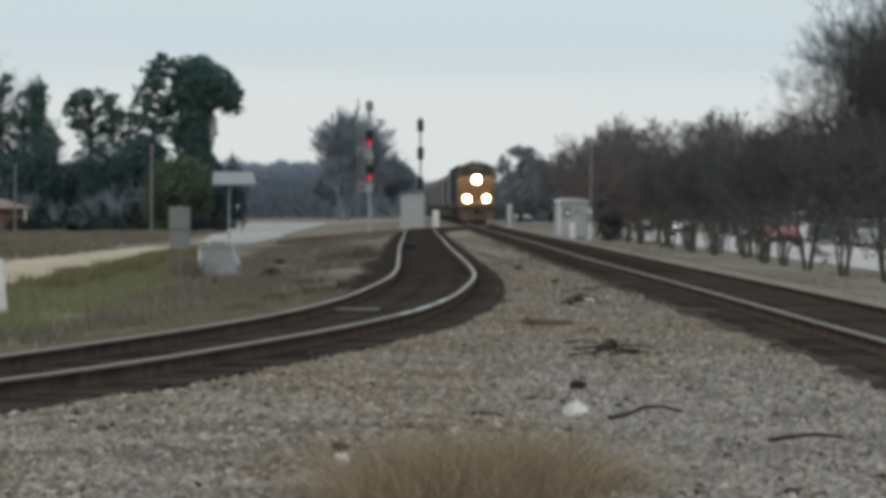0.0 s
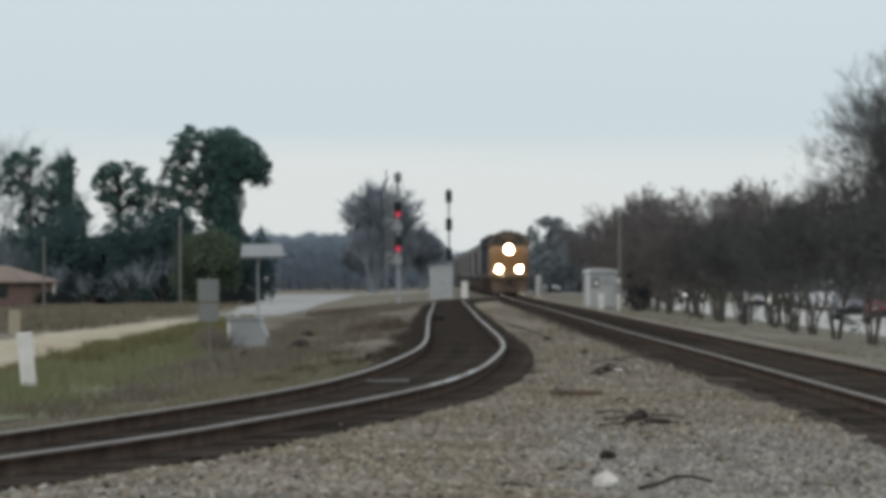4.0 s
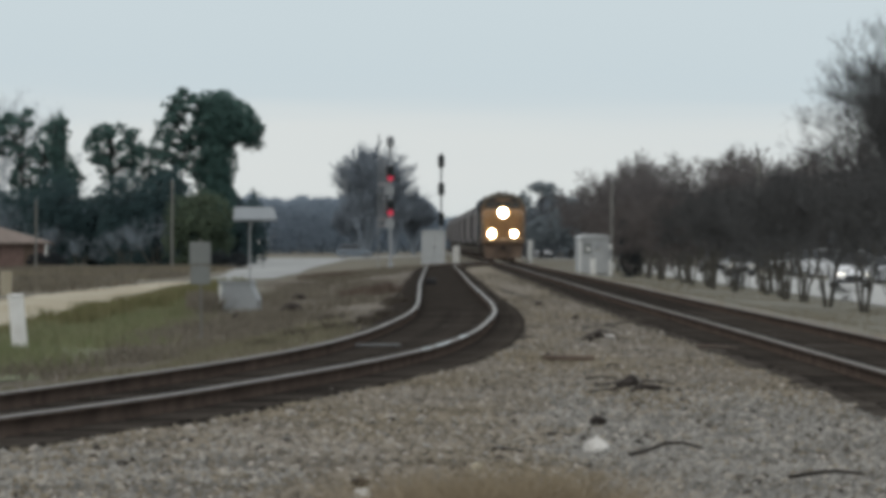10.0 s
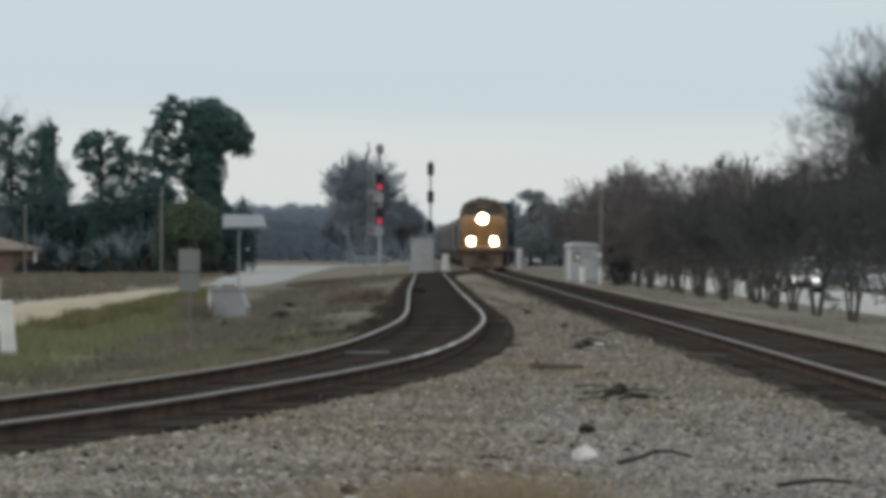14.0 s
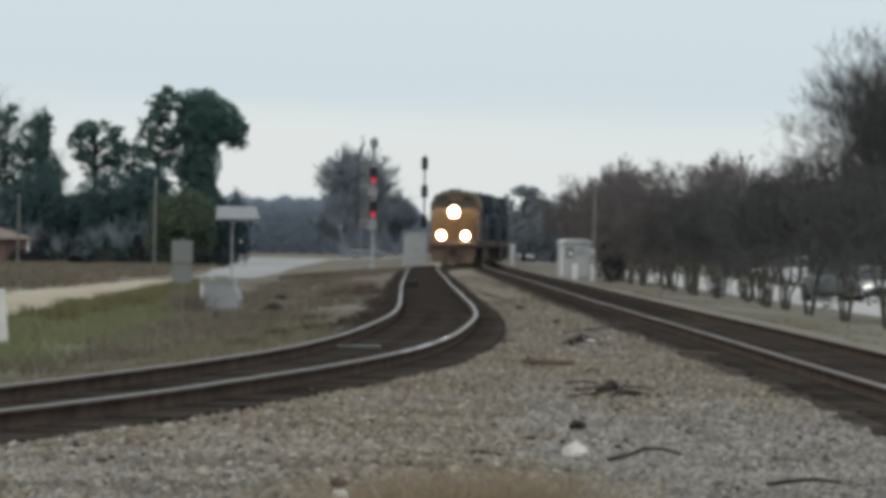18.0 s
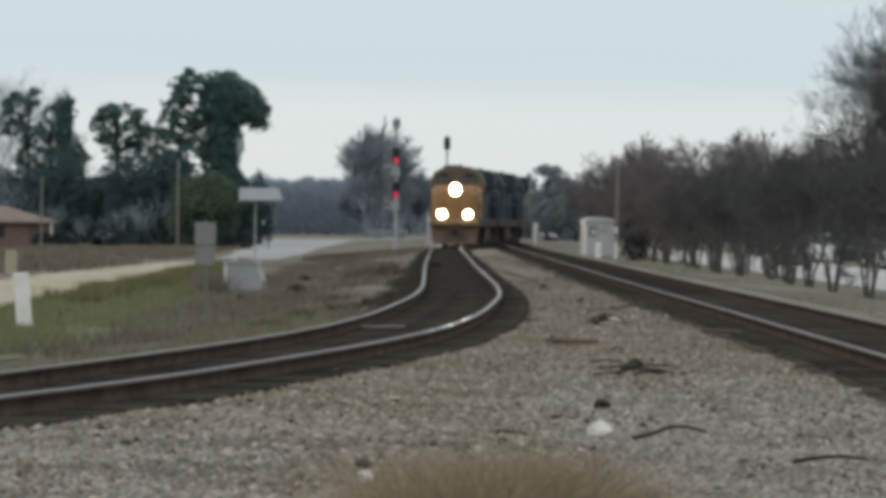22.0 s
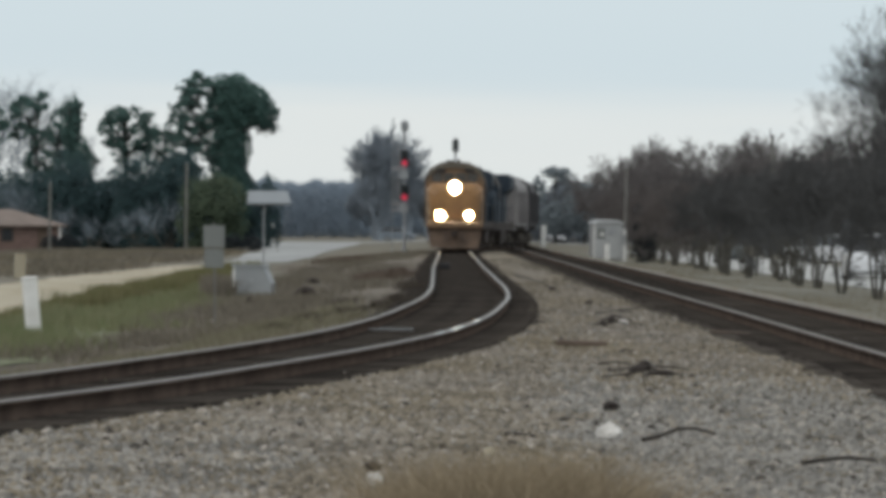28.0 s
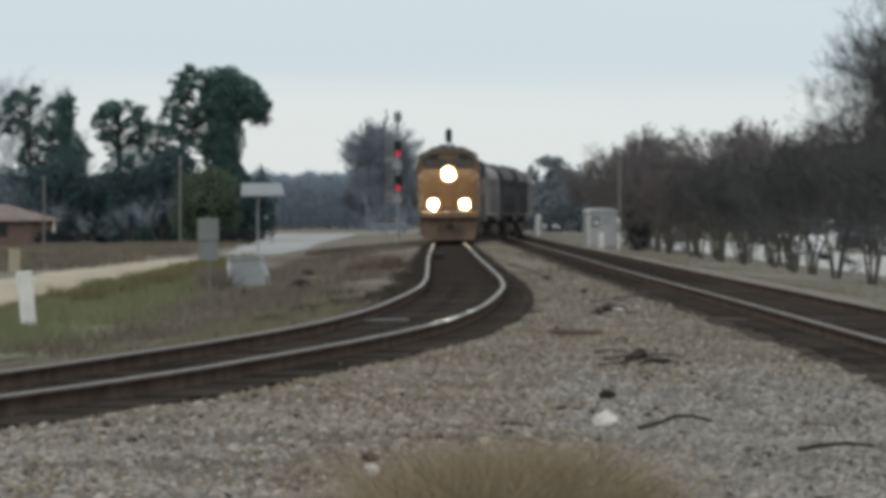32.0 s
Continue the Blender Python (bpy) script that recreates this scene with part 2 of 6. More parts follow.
M_RELAY = mat("pale_relay_paint", (0.41, 0.425, 0.425), (0.34, 0.352, 0.355), 0.55, 0.1, scale=2, bump=0.1)
M_YELLOW = mat("engine_yellow", (0.33, 0.182, 0.075), (0.2, 0.11, 0.05), 0.45, scale=1.2, fine=8)
M_BLUE = mat("engine_blue", (0.034, 0.046, 0.06), (0.019, 0.027, 0.036), 0.6, scale=1.2, fine=8, spec=0.12)
M_GRIME = mat("underframe_grime", (0.055, 0.043, 0.036), (0.027, 0.021, 0.018), 0.9, scale=2)
M_ROOF = mat("engine_roof", (0.07, 0.065, 0.06), (0.035, 0.033, 0.03), 0.8, scale=1)
M_GLASSDARK = mat("dark_glass", (0.02, 0.024, 0.028), (0.012, 0.014, 0.017), 0.1, scale=1, spec=0.6)
# pane colour raised to stand in for glare over the cab windows
M_WINDSHIELD = mat("glare_lifted_glass", (0.07, 0.065, 0.055), (0.045, 0.042, 0.037), 0.25, scale=1, spec=0.6)
M_HOPPER = mat("hopper_grey", (0.235, 0.222, 0.218), (0.16, 0.15, 0.148), 0.7, scale=0.6, fine=5, obj=0.5)
M_HOPPER2 = mat("hopper_dark", (0.068, 0.064, 0.067), (0.04, 0.038, 0.04), 0.7, scale=0.6, fine=5, obj=0.5)
M_WHEEL = mat("wheel_steel", (0.10, 0.08, 0.07), (0.05, 0.04, 0.035), 0.6, 0.5, scale=4)
M_TYRE = mat("tyre_rubber", (0.02, 0.02, 0.02), (0.012, 0.012, 0.012), 0.85)
M_DARKWOOD = mat("rotten_wood", (0.045, 0.036, 0.03), (0.02, 0.016, 0.014), 0.95, scale=4, bump=0.5)
M_BROWNWOOD = mat("brown_board", (0.135, 0.1, 0.078), (0.08, 0.06, 0.047), 0.9, scale=4, bump=0.4)
M_ROCK = mat("pale_rock", (0.66, 0.64, 0.60), (0.45, 0.43, 0.40), 0.85, scale=5, bump=0.4)
G_HEAD = glow("headlight_glow", (1.0, 0.8, 0.52), 400)
# faint glow for rings that imitate bloom round the engine lamps
G_BLOOM = glow("bloom_ring_glow", (1.0, 0.62, 0.28), 0.3)
G_RED = glow("red_aspect", (1.0, 0.06, 0.13), 0.17)
G_CAR = glow("car_headlight", (1.0, 0.95, 0.85), 1.6)


def paint(name, col):
    return mat(name, col, tuple(c * 0.8 for c in col), 0.3, scale=1, spec=0.5)


# ---- building blocks ----
class Geo:
    """Vertices and faces gathered for one mesh."""

    def __init__(self):
        self.v, self.f = [], []

    def raw(self, v, f):
        k = len(self.v)
        self.v += [tuple(p) for p in v]
        self.f += [tuple(i + k for i in q) for q in f]
        return self

    def box(self, x0, y0, z0, x1, y1, z1, c=0.01, m=None):
        """A box with chamfered edges."""
        c = min(c, (x1 - x0) * 0.4, (y1 - y0) * 0.4, (z1 - z0) * 0.4)
        bm = bmesh.new()
        bmesh.ops.create_cube(bm, size=1, matrix=Matrix.Translation(((x0 + x1) / 2, (y0 + y1) / 2, (z0 + z1) / 2)) @ Matrix.Diagonal((x1 - x0, y1 - y0, z1 - z0, 1)))
        if c > 0:
            bmesh.ops.bevel(bm, geom=bm.edges[:], offset=c, segments=1, affect="EDGES")
        return self.add(bm, m)

    def add(self, bm, m=None):
        if m:
            bmesh.ops.transform(bm, matrix=m, verts=bm.verts[:])
        bm.verts.index_update()
        self.raw([v.co for v in bm.verts], [[v.index for v in f.verts] for f in bm.faces])
        bm.free()
        return self

    def tube(self, p, q, r0, r1=None, n=10, caps=True):
        """A tapered round bar from p to q."""
        r1 = r0 if r1 is None else r1
        p, q = Vector(p), Vector(q)
        d = (q - p).normalized()
        u = d.orthogonal().normalized()
        w = d.cross(u)
        ring = [(math.cos(2 * math.pi * i / n), math.sin(2 * math.pi * i / n)) for i in range(n)]
        v = [p + (u * a + w * b) * r0 for a, b in ring] + [q + (u * a + w * b) * r1 for a, b in ring]
        f = [(i, (i + 1) % n, n + (i + 1) % n, n + i) for i in range(n)]
        if caps:
            f += [tuple(range(n))[::-1], tuple(range(n, 2 * n))]
        return self.raw(v, f)

    def prism(self, outline, axis, a, b):
        """An outline drawn out along an axis: 0 x (outline y, z), 1 y (x, z), 2 z (x, y)."""
        def put(p, t):
            return (t, *p) if axis == 0 else (p[0], t, p[1]) if axis == 1 else (*p, t)
        n = len(outline)
        v = [put(p, a) for p in outline] + [put(p, b) for p in outline]
        return self.raw(v, [(i, (i + 1) % n, n + (i + 1) % n, n + i) for i in range(n)] + [tuple(range(n))[::-1], tuple(range(n, 2 * n))])

    def loft(self, rings):
        n = len(rings[0])
        v = [p for r in rings for p in r]
        f = [(k * n + i, k * n + (i + 1) % n, (k + 1) * n + (i + 1) % n, (k + 1) * n + i) for k in range(len(rings) - 1) for i in range(n)]
        return self.raw(v, f + [tuple(range(n))[::-1], tuple(range(len(v) - n, len(v)))])

    def mesh(self, name, material, smooth=False):
        me = bpy.data.meshes.new(name)
        me.from_pydata(self.v, [], self.f)
        bm = bmesh.new()
        bm.from_mesh(me)
        bmesh.ops.recalc_face_normals(bm, faces=bm.faces[:])
        bm.to_mesh(me)
        bm.free()
        me.materials.append(material)
        if smooth:
            me.polygons.foreach_set("use_smooth", [True] * len(me.polygons))
        return me


def part(name, geo, material, parent=None, label="", smooth=False):
    ob = new(name, geo.mesh(name, material, smooth) if isinstance(geo, Geo) else geo)
    if parent:
        ob.parent = parent
    if label:
        ob["label"] = label
    return ob


def thing(name, label, category, m=None, group="", kind=""):
    ob = new(name)
    ob.empty_display_size = 0.2
    if m:
        ob.matrix_basis = m
    return tagged(ob, label, category, group, kind)


def fast_mesh(name, verts, faces, material):
    """A mesh from numpy arrays of triangles or quads."""
    me = bpy.data.meshes.new(name)
    verts, faces = np.asarray(verts, np.float32), np.asarray(faces, np.int32)
    k = faces.shape[1]
    me.vertices.add(len(verts))
    me.vertices.foreach_set("co", verts.ravel())
    me.loops.add(faces.size)
    me.loops.foreach_set("vertex_index", faces.ravel())
    me.polygons.add(len(faces))
    me.polygons.foreach_set("loop_start", np.arange(0, faces.size, k, dtype=np.int32))
    me.update(calc_edges=True)
    me.materials.append(material)
    return me


def smooth_step(a, b, x):
    t = np.clip((np.asarray(x, float) - a) / (b - a), 0, 1)
    return t * t * (3 - 2 * t)


def curve_through(points):
    """A smooth x(y) through (y, x) points."""
    ys, xs = np.array([p[0] for p in points], float), np.array([p[1] for p in points], float)
    g = np.gradient(xs, ys)

    def at(y):
        y = np.asarray(y, float)
        i = np.clip(np.searchsorted(ys, y) - 1, 0, len(ys) - 2)
        h = ys[i + 1] - ys[i]
        t = (y - ys[i]) / h
        s = (2 * t**3 - 3 * t**2 + 1) * xs[i] + (t**3 - 2 * t**2 + t) * h * g[i] + (-2 * t**3 + 3 * t**2) * xs[i + 1] + (t**3 - t**2) * h * g[i + 1]
        s = np.where(y < ys[0], xs[0] + g[0] * (y - ys[0]), s)
        return np.where(y > ys[-1], xs[-1] + g[-1] * (y - ys[-1]), s)
    return at


# ---- the plan: y runs along the line, away from the eye; rail heads at 0.2 ----
FAR = [(440, 5.1), (500, 4.95), (600, 4.6), (700, 4.3), (800, 4.0), (1000, 3.3), (1300, 2.0)]
LEFT = curve_through([(-25, -20.5), (0, -13.1), (20, -8.5), (32, -6.05), (43, -4.0), (49.6, -3.0), (55.5, -2.3), (63, -1.5), (72.6, -0.72), (81, -0.3), (95, 0.12), (106, 0.34), (118, 0.43), (139, 0.42), (175, 0.36),
                      (230, 0.37), (285, 0.38), (315, 0.40), (330, 0.48), (340, 0.65), (350, 0.97), (360, 1.45), (370, 2.07), (380, 2.80), (390, 3.52), (400, 4.15), (410, 4.62), (423, 4.97), *FAR])
RIGHT = curve_through([(-25, 5.6), (30, 5.35), (60, 5.2), (90, 5.1), (140, 4.88), (220, 4.85), (300, 4.9), (400, 5.02), *FAR])


def sink(y):
    """The line falls gently away from the eye."""
    return -0.17 * smooth_step(150, 400, y)


def ground_z(x, y):
    """Height of the open ground."""
    x, y = np.asarray(x, float), np.asarray(y, float)
    l, r = LEFT(np.minimum(y, 600)), RIGHT(np.minimum(y, 600))
    dl, dr = np.maximum(l - 1.9 - x, 0), np.maximum(x - r - 1.9, 0)
    slope = 2.5 + 3.5 * smooth_step(200, 330, y)
    z = -0.06 - 0.42 * smooth_step(0, slope, dl) - 0.25 * smooth_step(slope, slope + 8, dl) - 0.42 * smooth_step(0, 3, dr) - 0.25 * smooth_step(3, 9, dr)
    z = z - 0.2 * smooth_step(20, 45, np.abs(x))
    return z + sink(y)


def sheet(name, xs, ys, height, material, lift=0.0, rough=0.0, seed=1):
    """A sheet over a grid; xs(y) gives its left and right edges."""
    rng = np.random.default_rng(seed)
    v, nx = [], xs[2]
    for y in ys:
        a, b = xs[0](y), xs[1](y)
        x = a + (b - a) * np.linspace(0, 1, nx)
        z = height(x, np.full(nx, y)) + lift + rough * rng.normal(size=nx)
        v.append(np.stack([x, np.full(nx, y), z], 1))
    v = np.concatenate(v)
    i = np.arange(len(ys) - 1)[:, None] * nx + np.arange(nx - 1)[None, :]
    f = np.stack([i, i + 1, i + nx + 1, i + nx], -1).reshape(-1, 4)
    return fast_mesh(name, v, f, material)


gy = np.concatenate([np.arange(-60, 30, 6), np.arange(30, 420, 2.0), np.arange(420, 1200, 12), np.array([1300, 1500, 1800, 2300, 3000, 4500])])
gx = np.concatenate([np.array([-2500, -1200, -600, -300, -150, -90, -60]), np.arange(-45, 45, 0.75), np.array([45, 60, 90, 150, 300, 600, 1200, 2500])])
GX, GY = np.meshgrid(gx, gy)
i = np.arange(len(gy) - 1)[:, None] * len(gx) + np.arange(len(gx) - 1)[None, :]
ground = new("ground", fast_mesh("ground", np.stack([GX, GY, ground_z(GX, GY)], -1).reshape(-1, 3), np.stack([i, i + 1, i + len(gx) + 1, i + len(gx)], -1).reshape(-1, 4), M_FIELD))
tagged(ground, "winter field of dull green and tan grass", "ground", kind="structure")


def wobble(y, seed, amount):
    return amount * (math.sin(y * 0.9 + seed) + math.sin(y * 0.37 + 2 * seed) + 0.6 * math.sin(y * 2.3 + seed * 3))


def layer(name, left, right, nx, ys, material, lift, label, category="ground", rough=0.0, height=ground_z):
    ob = new(name, sheet(name, (left, right, nx), ys, height, material, lift, rough, seed=len(name)))
    return tagged(ob, label, category, kind="structure")


layer("verge", lambda y: float(LEFT(y)) - 7.0 - 1.5 * math.sin(y * 0.05) + wobble(y, 1, 0.25), lambda y: float(LEFT(y)) - 1.1, 24, np.arange(40, 420, 1.5), M_VERGE, 0.012, "brown gravelly verge with dead weeds", rough=0.012)
layer("grass_strip", lambda y: -10.9 + wobble(y, 4, 0.2), lambda y: min(-5.9, float(LEFT(y)) - 3.2) - 0.4 * math.sin(y * 0.11) + wobble(y, 7, 0.2), 16, np.arange(56, 215, 1.0), M_GREENBED, 0.006, "low green turf between the dirt road and the line", rough=0.012)
layer("lawn", lambda y: float(RIGHT(y)) + 1.4, lambda y: 14.6, 16, np.arange(30, 470, 2.0), M_LAWN, 0.014, "pale dormant lawn strip beside the line", rough=0.01)
layer("dirt_road", lambda y: -15.9 + 0.8 * float(smooth_step(230, 315, y)) + wobble(y, 2, 0.22), lambda y: -9.95 + wobble(y, 3, 0.2), 8, np.arange(90, 322, 1.5), M_DIRT, 0.03, "sandy dirt road along the field", "road")
layer("road", lambda y: 15.0, lambda y: 23.0, 10, np.arange(40, 560, 5.0), M_CONCRETE, 0.03, "pale concrete street beyond the small trees", "road")
layer("pavement", lambda y: -13.4 - 11 * smooth_step(340, 740, y), lambda y: -8.6 - 1.4 * smooth_step(330, 500, y), 8, np.arange(318, 770, 4.0), M_PAVED, 0.034, "pale paved road towards the crossing", "road")
layer("cross_road", lambda y: -90.0, lambda y: 60.0, 60, np.arange(700, 762, 4.0), M_PAVED, 0.05, "pale level crossing road far down the line", "road")
flat = lambda x, y: sink(y)
layer("ballast", lambda y: float(LEFT(y)) - 1.3 + wobble(y, 5, 0.05), lambda y: float(RIGHT(y)) + 1.9 + wobble(y, 6, 0.05), 40, np.concatenate([np.arange(-20, 24, 2), np.arange(24, 130, 0.5), np.arange(130, 442, 2.0)]), M_BALLAST, 0.0, "grey and tan crushed stone ballast", rough=0.012, height=flat)
layer("ballast_far", lambda y: float(RIGHT(y)) - 1.9, lambda y: float(RIGHT(y)) + 1.9, 8, np.arange(440, 1300, 10.0), M_BALLAST, 0.0, "grey crushed stone ballast of the far line", height=flat)


# ---- the tracks ----
def offset_line(path, ys, off):
    x = path(ys)
    dx = np.gradient(x, ys)
    n = np.sqrt(1 + dx * dx)
    return np.stack([x + off / n, ys - off * dx / n], 1)


RAIL = [(-0.075, 0.02), (0.075, 0.02), (0.075, 0.035), (0.012, 0.055), (0.012, 0.155), (0.036, 0.165), (0.036, 0.1965), (-0.036, 0.1965), (-0.036, 0.165), (-0.012, 0.155), (-0.012, 0.055), (-0.075, 0.035)]
HEAD = [(-0.0365, 0.193), (0.0365, 0.193)] + [(0.0365 * math.sin(a), 0.1935 + 0.0105 * math.cos(a) ** 0.6) for a in np.linspace(1.5, -1.5, 15)]


def swept(name, path, ys, off, profile, material):
    rows = [offset_line(path, ys, off + a) for a, _ in profile]
    n = len(profile)
    v = np.stack([np.column_stack([r, sink(ys) + b]) for r, (_, b) in zip(rows, profile)], 1).reshape(-1, 3)
    k = np.arange(len(ys) - 1)[:, None] * n
    j = np.arange(n)[None, :]
    f = np.stack([k + j, k + (j + 1) % n, k + n + (j + 1) % n, k + n + j], -1).reshape(-1, 4)
    me = fast_mesh(name, v, f, material)
    if n > 12:
        me.polygons.foreach_set("use_smooth", [True] * len(me.polygons))
    return me


def ragged(y, t):
    """How far the dark bed spreads beyond its even edge, on its near (t = 0) or far (t = 1) side."""
    return (0.35 + 0.65 * t) * (0.13 * np.sin(y * 0.61 + 9 * t) + 0.1 * np.sin(y * 0.23 + 4 * t) + 0.08 * np.sin(y * 1.45 + 2 * t))


def spill(y):
    """Oily fouling spread on the outside of the bend, and clean stone pushed back in over it."""
    return 0.34 * np.exp(-((y - 88) / 9) ** 2) - 0.3 * np.exp(-((y - 77) / 3) ** 2) - 0.22 * np.exp(-((y - 67) / 5) ** 2)


TIE_GEO = Geo().box(-1.3, -0.115, -0.12, 1.3, 0.115, 0.02, 0.015)
TIE_MESH = TIE_GEO.mesh("tie", M_TIE)


def track(label, path, y0, y1, near, wide=1.42, head=None):
    root = thing("railroad_track", label, "railroad track", kind="structure")
    ys = np.concatenate([np.arange(y0, min(160, y1), 1.0), np.arange(max(160, y0), y1 + 0.1, 2.5)])
    bed_l, bed_r = offset_line(path, ys, -wide), offset_line(path, ys, 1.42)
    v = []
    rng = np.random.default_rng(3)
    for a, b, y in zip(bed_l, bed_r, ys):
        for t in np.linspace(0, 1, 9):
            edge = 0.1 * rng.normal() + float(ragged(y, t)) + (0 if head else float(spill(y)) * t) if t in (0, 1) else 0
            v.append((a[0] + (b[0] - a[0]) * t + edge, a[1] + (b[1] - a[1]) * t, float(sink(y)) + 0.012 + 0.008 * rng.normal() + (0.02 if 0 < t < 1 else -0.03)))
    k = np.arange(len(ys) - 1)[:, None] * 9 + np.arange(8)[None, :]
    part("track_bed", fast_mesh("track_bed", v, np.stack([k, k + 1, k + 10, k + 9], -1).reshape(-1, 4), M_TRACKBED), None, root, "dark oil-stained ballast between the rails")
    way = []
    for c, y in zip(offset_line(path, ys, 0.0), ys):
        half = 0.24 + 0.07 * math.sin(y * 0.7) + 0.05 * math.sin(y * 1.9) + 0.03 * rng.normal()
        way += [(c[0] + half * t, c[1], float(sink(y)) + (0.046 if abs(t) < 1 else 0.03) + 0.004 * rng.normal()) for t in (-1, -0.5, 0, 0.5, 1)]
    k = np.arange(len(ys) - 1)[:, None] * 5 + np.arange(4)[None, :]
    part("dust_strip", fast_mesh("dust_strip", way, np.stack([k, k + 1, k + 6, k + 5], -1).reshape(-1, 4), M_BEDDUST), None, root, "greyer dust and fine stone between the rails")
    for off in (-0.755, 0.755):
        r = part("rail", swept("rail", path, ys, off, RAIL, M_RUST), None, root, "rust-brown steel rail")
        part("rail_head", swept("rail_head", path, ys, off, HEAD, head or M_STEEL), None, r, "polished steel running surface")
    y, count, verts, faces = y0 + 1.0, 0, [], []
    tv = np.array(TIE_GEO.v)
    tri = [f for f in TIE_GEO.f]
    rng = random.Random(5)
    while y < y1 - 1:
        s = float(path(y + 0.5) - path(y - 0.5))
        m = pose(float(path(y)), y, float(sink(y)) + 0.035, 0, 0, -math.degrees(math.atan(s)) + rng.uniform(-1, 1))
        if near[0] < y < near[1] and count < 150:
            o = part("tie", TIE_MESH, None, root)
            o.matrix_basis = m
            count += 1
        else:
            k = len(verts)
            verts += [m @ Vector(p) for p in TIE_GEO.v]
            faces += [tuple(a + k for a in f) for f in tri]
        y += 0.53
    rest = Geo()
    rest.v, rest.f = [tuple(p) for p in verts], faces
    me = bpy.data.meshes.new("far_ties")
    me.from_pydata(rest.v, [], rest.f)
    me.materials.append(M_TIE)
    tagged(part("far_ties", me, None, root), kind="stuff")
    return root


def polished_joint(parent, path, y, off, length):
    """A mirror-smooth, slightly dished length of rail head, added to catch the headlight glint."""
    ys = np.linspace(y - length / 2, y + length / 2, 9)
    rows = []
    for yy in ys:
        dish = 0.0012 * math.cos(math.pi * (yy - y) / length)
        c = offset_line(path, np.array([yy - 0.05, yy, yy + 0.05]), off)[1]
        rows += [(c[0] + 0.036 * math.sin(a), c[1], float(sink(yy)) + 0.1945 + 0.0105 * math.cos(a) ** 0.6 + dish) for a in np.linspace(-1.35, 1.35, 13)]
    k = np.arange(8)[:, None] * 13 + np.arange(12)[None, :]
    me = fast_mesh("polished_joint", rows, np.stack([k, k + 1, k + 14, k + 13], -1).reshape(-1, 4), M_MIRRORSTEEL)
    me.polygons.foreach_set("use_smooth", [True] * len(me.polygons))
    part("polished_joint", me, None, parent, "mirror-smooth rail stretch added for headlight glint")


LEFT_TRACK = track("curved railroad track with rust-brown rails and dark ties", LEFT, -22, 408, (40, 120))
track("straight railroad track with rust-brown rails and dark ties", RIGHT, -22, 1200, (40, 120), 1.72, M_DULL)


# mirror stretches added where the headlights should glint on the rail
for glint_y, glint_len in ((70.8, 1.2), (74.0, 3.0), (79.5, 2.0), (150.0, 3.0)):
    polished_joint(LEFT_TRACK, LEFT, glint_y, 0.755, glint_len)


# ---- trees ----
def sticks(segments, n=3):
    """Tapered bars from (p, q, r0, r1) rows, as one numpy mesh of quads."""
    p, q = np.array([s[0] for s in segments]), np.array([s[1] for s in segments])
    r0, r1 = np.array([s[2] for s in segments])[:, None], np.array([s[3] for s in segments])[:, None]
    d = q - p
    d /= np.maximum(np.linalg.norm(d, axis=1)[:, None], 1e-6)
    ref = np.where(np.abs(d[:, 2:]) < 0.9, np.array([[0, 0, 1.0]]), np.array([[1.0, 0, 0]]))
    u = np.cross(d, ref)
    u /= np.linalg.norm(u, axis=1)[:, None]
    w = np.cross(d, u)
    rings = []
    for base, r in ((p, r0), (q, r1)):
        for k in range(n):
            a = 2 * math.pi * k / n
            rings.append(base + (u * math.cos(a) + w * math.sin(a)) * r)
    v = np.stack(rings, 1).reshape(-1, 3)
    i = np.arange(len(segments))[:, None] * 2 * n
    k = np.arange(n)[None, :]
    f = np.stack([i + k, i + (k + 1) % n, i + n + (k + 1) % n, i + n + k], -1).reshape(-1, 4)
    return v, f


def grow(rng, p, d, length, r, depth, out, spread=0.55, up=0.12, kids=(2, 3), shrink=0.76, least=0.006):
    """Branches from p along d, forked depth times."""
    p, d = np.array(p, float), np.array(d, float)
    bend = d + rng.normal(size=3) * 0.12
    bend[2] += up * 0.5
    bend /= np.linalg.norm(bend)
    m = p + d * length * 0.5
    q = m + bend * length * 0.5
    r1 = max(r * 0.72, least)
    if depth > 2:
        out.append((p, m, r, (r + r1) / 2, depth))
        out.append((m, q, (r + r1) / 2, r1, depth))
    else:
        out.append((p, q, r, r1, depth))
    if depth == 0:
        return
    for k in range(rng.integers(kids[0], kids[1] + 1)):
        e = bend + rng.normal(size=3) * spread
        e[2] += up
        e /= np.linalg.norm(e)
        at = q if k < 2 else m + (q - m) * rng.random()
        grow(rng, at, e, length * shrink * rng.uniform(0.8, 1.15), max(r1 * 0.78, least), depth - 1, out, spread, up, kids, shrink, least)


